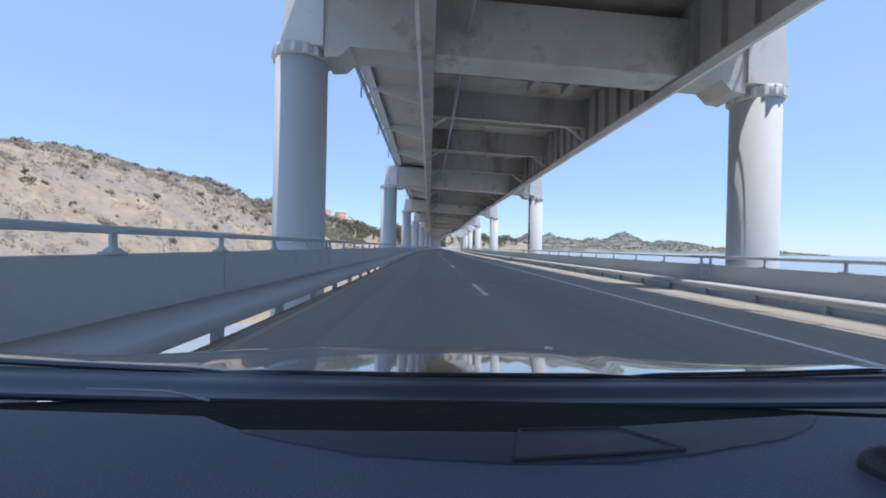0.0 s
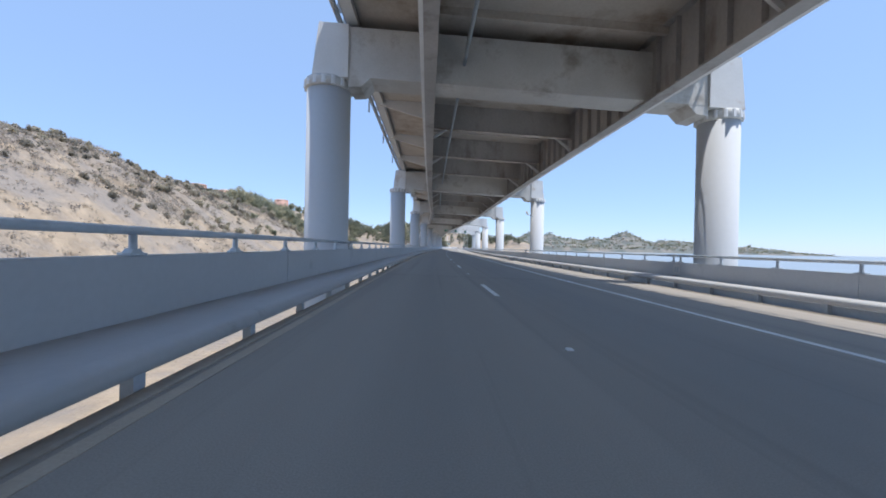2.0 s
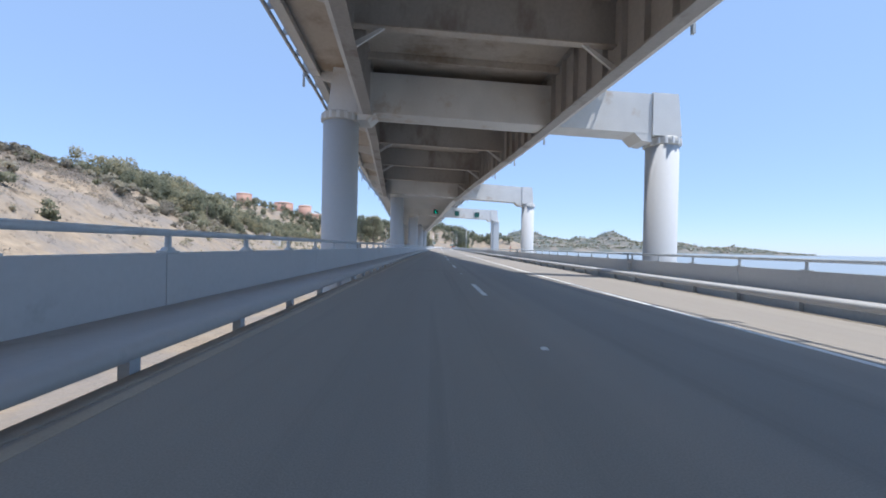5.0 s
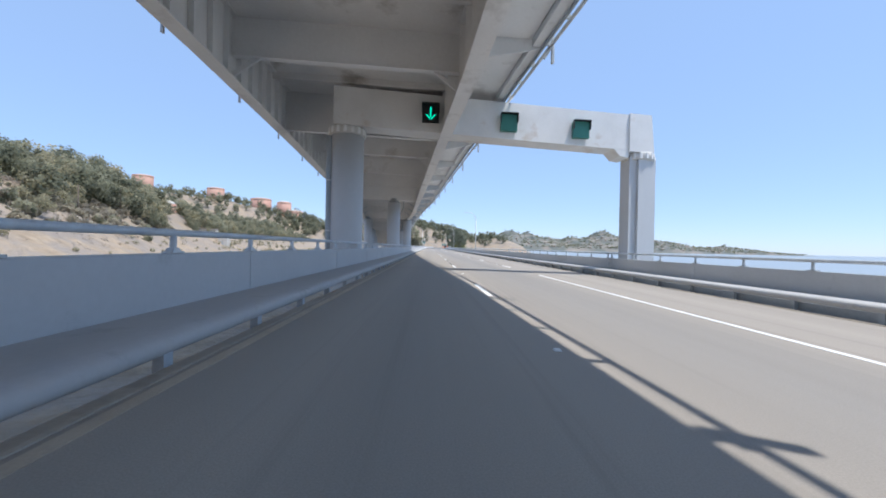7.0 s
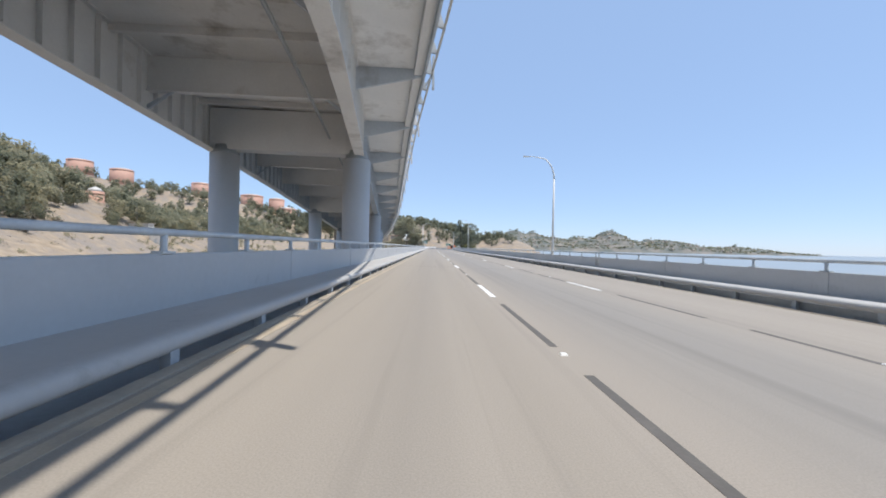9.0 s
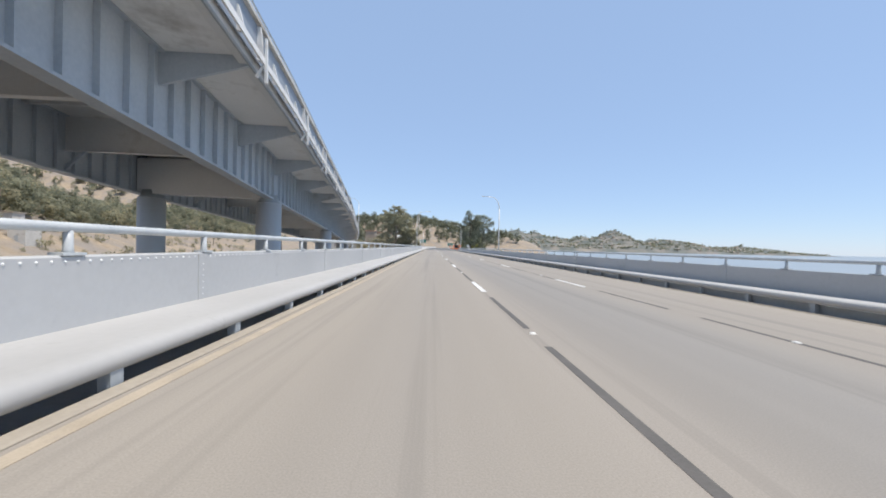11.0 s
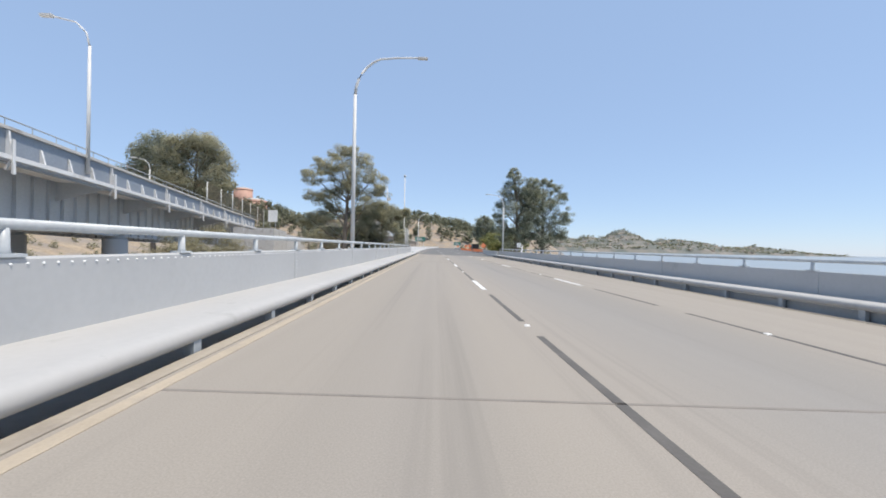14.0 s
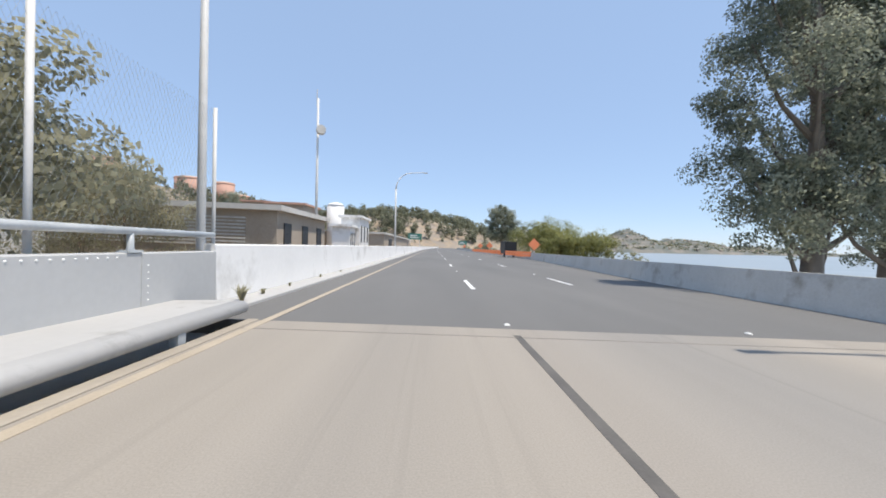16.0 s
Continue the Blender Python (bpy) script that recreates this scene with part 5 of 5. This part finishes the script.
t = thing("marker_post", "white marker post with a small white panel by the shore", "post")
bm = bmesh.new()
tube(bm, [on_land(471.5, 14.4), at(471.5, 14.4, 2.15)], 0.11, 10)
part("post", bm, M_PALE, t)
bm = bmesh.new()
sbox(bm, 471.45, 471.5, 13.55, 14.2, 1.75, 2.5)
part("panel", bm, M_WHITE, t)
bm = bmesh.new()
sbox(bm, 471.44, 471.47, 13.8, 14.45, 2.05, 2.1)
part("bracket", bm, M_POLE, t)


def guide_sign(s, u, z, w, h):
    t = thing("guide_sign", "green highway guide sign on two posts", "road sign", "guide signs ahead")
    bm = bmesh.new()
    sbox(bm, s, s + 0.1, u - w / 2, u + w / 2, z, z + h)
    part("panel", bm, M_SIGN, t)
    for i in range(2):
        bm = bmesh.new()
        sbox(bm, s - 0.02, s - 0.005, u - w * 0.38, u + w * (0.3 - 0.12 * i), z + h * (0.25 + 0.33 * i), z + h * (0.4 + 0.33 * i))
        part("bar", bm, M_WHITE, t)
    for q in (-1, 1):
        bm = bmesh.new()
        tube(bm, [at(s + 0.2, u + q * w * 0.35, -0.5), at(s + 0.2, u + q * w * 0.35, z + h)], 0.1, 8)
        part("post", bm, M_POLE, t)


guide_sign(640, -8.5, 4.2, 6.0, 2.6)
guide_sign(700, 16.0, 3.0, 5.0, 2.4)

# ---- the end of the upper deck: abutment, fence, sign, retaining wall, utility poles ----
bm = bmesh.new()
hull8(bm, [above(s, v, w) for w in (-6.0, 3.2) for s, v in ((486, -8.2), (486, 8.2), (500, 8.6), (500, -8.6))])
tagged(part("abutment", bm, M_CAP), "pale concrete abutment at the end of the upper deck", "abutment", kind="structure")
bm = bmesh.new()
sweep(bm, [(8.2, -6), (8.7, -6), (8.6, 2.6), (8.2, 2.6)], steps(500, 545, 5), above)
tagged(part("retaining_wall", bm, M_CAP), "pale stained concrete retaining wall beside the ramp", "wall", kind="structure")
fence2 = thing("mesh_fence", "tall dull green mesh fence on the edge of the upper deck", "fence")
for j in range(7):
    s = 452 + 4.6 * j
    bm = bmesh.new()
    tube(bm, [above(s, HALF - 0.1, 3.0), above(s, HALF - 0.1, 6.2)], 0.05, 8)
    part("post", bm, M_POLE, fence2)
    if j == 6:
        continue
    bm = bmesh.new()
    for i in range(16):
        z = 3.95 + 0.14 * i
        tube(bm, [above(s, HALF - 0.1, z), above(s + 4.6, HALF - 0.1, z)], 0.012, 3)
    for i in range(32):
        a = s + 4.6 * i / 32
        tube(bm, [above(a, HALF - 0.1, 3.95), above(a, HALF - 0.1, 6.1)], 0.012, 3)
    part("mesh_panel", bm, M_SCRUB2, fence2)
t = thing("sign_board", "back of a grey sign board on two posts", "road sign")
bm = bmesh.new()
q0 = above(497, 6.0, 2.95)
hull8(bm, [q0 + Vector((x, y, z)) for z in (2.2, 4.8) for x, y in ((-1.0, -0.05), (1.0, -0.05), (1.0, 0.05), (-1.0, 0.05))])
part("board", bm, M_POLE, t)
for x in (-0.6, 0.6):
    bm = bmesh.new()
    tube(bm, [q0 + Vector((x, 0.1, -0.2)), q0 + Vector((x, 0.1, 4.5))], 0.05, 8)
    part("post", bm, M_POLE, t)
for x, y, h in ((-118, 372, 10), (-128, 455, 10), (-122, 520, 10), (-135, 600, 10), (-100, 330, 9)):
    t = thing("utility_pole", "grey wooden utility pole on the shore", "utility pole", "utility poles on the shore")
    z = land(x, y) - 0.3
    bm = bmesh.new()
    tube(bm, [(x, y, z), (x, y, z + h)], [0.18, 0.12], 8)
    part("pole", bm, M_BARK, t)
    bm = bmesh.new()
    tube(bm, [(x - 1.1, y, z + h - 0.7), (x + 1.1, y, z + h - 0.7)], 0.06, 6)
    part("crossarm", bm, M_BARK, t)

# red valve post on the railing, and pale plates on the parapet
t = thing("standpipe", "small red fire standpipe valve on the railing", "standpipe")
bm = bmesh.new()
tube(bm, [at(202.9, 11.0, 1.05), at(202.9, 11.0, 1.5)], 0.035, 10)
part("pipe", bm, M_RED, t)
bm = bmesh.new()
tube(bm, [at(202.9, 11.0, z) for z in (1.48, 1.5, 1.57, 1.64, 1.67)], [0.04, 0.055, 0.065, 0.055, 0.035], 12)
tube(bm, [at(202.9, 10.9, 1.57), at(202.9, 11.1, 1.57)], 0.028, 10)
part("valve", bm, M_RED, t)
bm = bmesh.new()
tube(bm, [at(202.9, 11.0, 1.67), at(202.9, 11.0, 1.76), at(202.9, 11.0, 1.8)], [0.03, 0.035, 0.015], 10)
part("cap", bm, M_RED, t)
for k in range(0, 15):
    s = FIRST + SPAN * k - 0.1
    t = thing("parapet_plate", "pale square plate with dark bars on the parapet", "plate", "plates on the parapet")
    bm = bmesh.new()
    sbox(bm, s - 0.24, s + 0.24, WALL_R - 0.02, WALL_R - 0.003, 0.5, 0.94)
    part("panel", bm, M_CAP, t)
    for d in (-0.09, 0.09):
        bm = bmesh.new()
        sbox(bm, s + d - 0.05, s + d + 0.05, WALL_R - 0.024, WALL_R - 0.0205, 0.6, 0.84)
        part("bar", bm, M_STEEL, t)

# ---- small road marks: reflectors, sealed joints, expansion joints ----
marks = thing("road_reflectors", "small white raised reflectors on the lane lines", "road marking", kind="structure")
for lane in LANES:
    for i in range(-3, 34):
        s = DASH0 + 14.63 * i + 9.1
        if s > 520 or (lane == LANES[1] and s < 226):
            continue
        bm = bmesh.new()
        hull8(bm, [at(s + a * k, lane + b * k, z) for z, k in ((0.0, 1.0), (0.022, 0.7)) for a, b in ((-0.05, -0.05), (0.05, -0.05), (0.05, 0.05), (-0.05, 0.05))])
        part("reflector", bm, M_WHITE, marks)
seams = thing("sealed_joints", "dark sealed seams along the lane lines and across the deck", "road joint", kind="structure")
for lane in LANES:
    for i in range(15, 32):
        s = DASH0 + 14.63 * i + 3.9 + (3.0 if lane == LANES[1] else 0)
        for a, b in ((0.0, 4.4), (5.6, 9.6)):
            if s + b > END:
                continue
            bm = bmesh.new()
            sbox(bm, s + a, s + b, lane - 0.055, lane + 0.055, -0.002, 0.003)
            part("seam", bm, M_SEAL, seams)
for k in range(-3, 16):
    s = FIRST + SPAN * k
    bm = bmesh.new()
    sbox(bm, s - 0.02, s + 0.02, KERB_L + 0.02, KERB_R - 0.02, -0.002, 0.003)
    part("expansion_joint", bm, M_JOINT, seams)
bm = bmesh.new()
rng = random.Random(91)
edge = [(-2.6 + 0.35 * j, 373.9 - 0.02 * j + rng.uniform(-0.03, 0.03)) for j in range(34)]
for (u0, s0), (u1, s1) in zip(edge, edge[1:]):
    w0, w1 = rng.uniform(0.03, 0.06), rng.uniform(0.03, 0.06)
    bm.faces.new([bm.verts.new(at(ss, uu, 0.003)) for ss, uu in ((s0 - w0, u0), (s1 - w1, u1), (s1 + w1, u1), (s0 + w0, u0))])
part("sealed_crack", bm, M_SEAL, seams, "dark tar-sealed crack across the lanes")
for s, u, r in ((458.0, -1.5, 0.22), (458.4, -1.2, 0.15), (457.6, -1.68, 0.1)):
    bm = bmesh.new()
    top = bm.verts.new(at(s, u, 0.004))
    ring = [bm.verts.new(at(s + 1.5 * math.sin(w) * q, u + math.cos(w) * q, 0.003)) for w in [math.tau * j / 18 for j in range(18)] for q in (r * rng.uniform(0.55, 1.0),)]
    for a, b in zip(ring, ring[1:] + ring[:1]):
        bm.faces.new((top, a, b))
    part("stain", bm, M_JOINT, seams, "dark oily stain on the concrete")
for s, u in ((129.2, 2.3), (369.9, 2.95)):
    bm = bmesh.new()
    sbox(bm, s - 0.28, s + 0.28, u - 0.45, u + 0.45, -0.002, 0.004)
    part("patch", bm, M_PATCH, seams, "pale rectangular repair patch")

# ---- rivets on the plate parapet ----
rivets = tagged(new("rivets"), "small rivet heads on the plate parapet", "rivets", kind="stuff")
vs, fs = [], []


def rivet(s, u, z, out, r=0.018):
    k = len(vs)
    for a in range(6):
        w = a * math.pi / 3
        vs.append(at(s + r * math.cos(w), u, z + r * math.sin(w)))
    vs.append(at(s, u + out * 0.02, z))
    for a in range(6):
        fs.append((k + a, k + (a + 1) % 6, k + 6))


for i in range(1200):
    rivet(292 + 0.15 * i, WALL_L, 0.985, 1)
for i in range(25):
    for z in (0.36, 0.46, 0.56, 0.66, 0.76, 0.86):
        rivet(FIRST + SPAN * 9 + 7.62 * i, WALL_L + 0.012, z, 1, 0.015)
me = bpy.data.meshes.new("rivet_heads")
me.from_pydata(vs, [], fs)
me.materials.append(M_RIVET)
ob = new("rivet_heads", me)
ob.parent = rivets

# ---- the car, standing at the start ----
CX, CZ = 0.03, EYE
car = thing("car", "dark blue-grey car with a glossy bonnet and black dashboard", "car")
car.location = at(0, 0)
car.rotation_euler = (0, 0, -heading(0) - radians(0.56))


def lin(a, b, n):
    return [a + (b - a) * i / n for i in range(n + 1)]


def bonnet(x, y):
    k = (y - 0.98) / 0.85
    z = -0.318 - 0.105 * k - 0.04 * max(0, k) ** 4 + 0.03 * (abs(x) / 0.95) ** 2 * (1 - k) - 0.05 * max(0, k) * (abs(x) / 0.8) ** 3
    return z - 0.006 * math.exp(-((abs(x) - 0.5 - 0.1 * k) / 0.05) ** 2)


def sheet(name, f, rear, front, half, material, parent, label="", mid=0.0):
    """A sheet between two curves across the car."""
    bm = bmesh.new()
    n, m = 48, 24
    g = []
    for j in range(m + 1):
        row = []
        for i in range(n + 1):
            x = mid - half + 2 * half * i / n
            y = rear(x) + (front(x) - rear(x)) * j / m
            row.append((x, y))
        g.append(row)
    up = [[bm.verts.new((CX + x, y, CZ + f(x, y))) for x, y in row] for row in g]
    dn = [[bm.verts.new((CX + x, y, CZ + f(x, y) - 0.012)) for x, y in row] for row in g]
    for j in range(m):
        for i in range(n):
            bm.faces.new((up[j][i], up[j][i + 1], up[j + 1][i + 1], up[j + 1][i]))
            bm.faces.new((dn[j + 1][i], dn[j + 1][i + 1], dn[j][i + 1], dn[j][i]))
    for j in range(m):
        bm.faces.new((up[j + 1][0], dn[j + 1][0], dn[j][0], up[j][0]))
        bm.faces.new((up[j][n], dn[j][n], dn[j + 1][n], up[j + 1][n]))
    for i in range(n):
        bm.faces.new((up[0][i], dn[0][i], dn[0][i + 1], up[0][i + 1]))
        bm.faces.new((up[m][i + 1], dn[m][i + 1], dn[m][i], up[m][i]))
    for f_ in bm.faces:
        f_.smooth = True
    return part(name, bm, material, parent, label)


def rear_edge(x):
    return 0.96 - 0.05 * (abs(x) / 0.95) ** 2


sheet("bonnet", bonnet, rear_edge, lambda x: 1.95 - 0.35 * (abs(x) / 0.95) ** 3, 1.1, M_CARPAINT, car, "glossy dark bonnet")
def dash_edge(x):
    """The dashboard's front edge, set back in the middle."""
    return glide(x, ((-1.1, 0.66), (-0.76, 0.672), (-0.37, 0.645), (-0.28, 0.582), (0.16, 0.582), (0.69, 0.685), (1.1, 0.64)))


sheet("cowl", lambda x, y: -0.316 + 0.003 * math.sin((y - rear_edge(x)) * 60) + 0.03 * (abs(x) / 0.95) ** 2, lambda x: rear_edge(x) - 0.17, lambda x: rear_edge(x) - 0.01, 1.15, M_NAVY, car, "dark blue plastic cowl below the windscreen")
sheet("sill", lambda x, y: -0.312, lambda x: dash_edge(x) - 0.03, lambda x: rear_edge(x) - 0.165, 1.15, M_SILL_SHADE, car, "black strip painted for the shade at the windscreen base")
dash = sheet("dashboard", lambda x, y: -0.272 - 0.012 * ((y - 0.45) / 0.2) ** 2, lambda x: 0.1, dash_edge, 1.1, M_DASH, car, "dark blue grained vinyl dashboard")
RECESS = ((-0.28, 0.578), (-0.2, 0.545), (-0.087, 0.507), (0.1, 0.488), (0.25, 0.492), (0.367, 0.519), (0.523, 0.566), (0.62, 0.62), (0.69, 0.68))
sheet("recess", lambda x, y: -0.2705 - 0.012 * ((y - 0.45) / 0.2) ** 2, lambda x: glide(x, RECESS), lambda x: dash_edge(x) + 0.001, 0.48, M_RECESS, dash, "dark smooth panel sunk in the dashboard", 0.205)
QUAD = ((0.136, 0.588), (0.291, 0.601), (0.352, 0.53), (0.108, 0.4955))
for a, b in zip(QUAD, QUAD[1:] + QUAD[:1]):
    bm = bmesh.new()
    tube(bm, [(CX + x, y, CZ - 0.2695 - 0.012 * ((y - 0.45) / 0.2) ** 2) for x, y in (a, ((a[0] + b[0]) / 2, (a[1] + b[1]) / 2), b)], 0.0028, 6)
    part("seam", bm, M_BLACK, dash)
bm = bmesh.new()
hull8(bm, [(CX + x, y, CZ - 0.272 - 0.012 * ((y - 0.45) / 0.2) ** 2 + z) for z in (-0.004, 0.003) for x, y in QUAD])
part("grille_panel", bm, M_RECESS, dash, "fine dark speaker grille panel")
bm = bmesh.new()
tube(bm, [(CX - 0.6, 0.70, CZ - 0.262), (CX - 0.47, 0.71, CZ - 0.268), (CX - 0.39, 0.70, CZ - 0.28)], 0.0025, 8)
part("wiper", bm, M_STEEL, car)
bm = bmesh.new()
bmesh.ops.create_icosphere(bm, subdivisions=3, radius=0.034, matrix=Matrix.Translation((CX + 0.58, 0.472, CZ - 0.272)))
part("knob", bm, M_BLACK, car)
bm = bmesh.new()
hull8(bm, [(CX + x * k, y, z) for z, k in ((0.25, 1.0), (0.72, 0.98)) for x, y in ((-0.84, -0.1), (0.84, -0.1), (0.78, 1.95), (-0.78, 1.95))])
part("body", bm, M_CARPAINT, car)
for x in (-0.8, 0.8):
    bm = bmesh.new()
    tube(bm, [(CX + x - 0.1, 1.35, 0.33 - CROSS * (CX + x)), (CX + x + 0.1, 1.35, 0.33 - CROSS * (CX + x))], 0.33, 32)
    wheel = part("wheel", bm, M_RUBBER, car)
    bm = bmesh.new()
    tube(bm, [(CX + x - 0.11, 1.35, 0.33 - CROSS * (CX + x)), (CX + x + 0.11, 1.35, 0.33 - CROSS * (CX + x))], 0.21, 24)
    part("rim", bm, M_POLE, wheel)
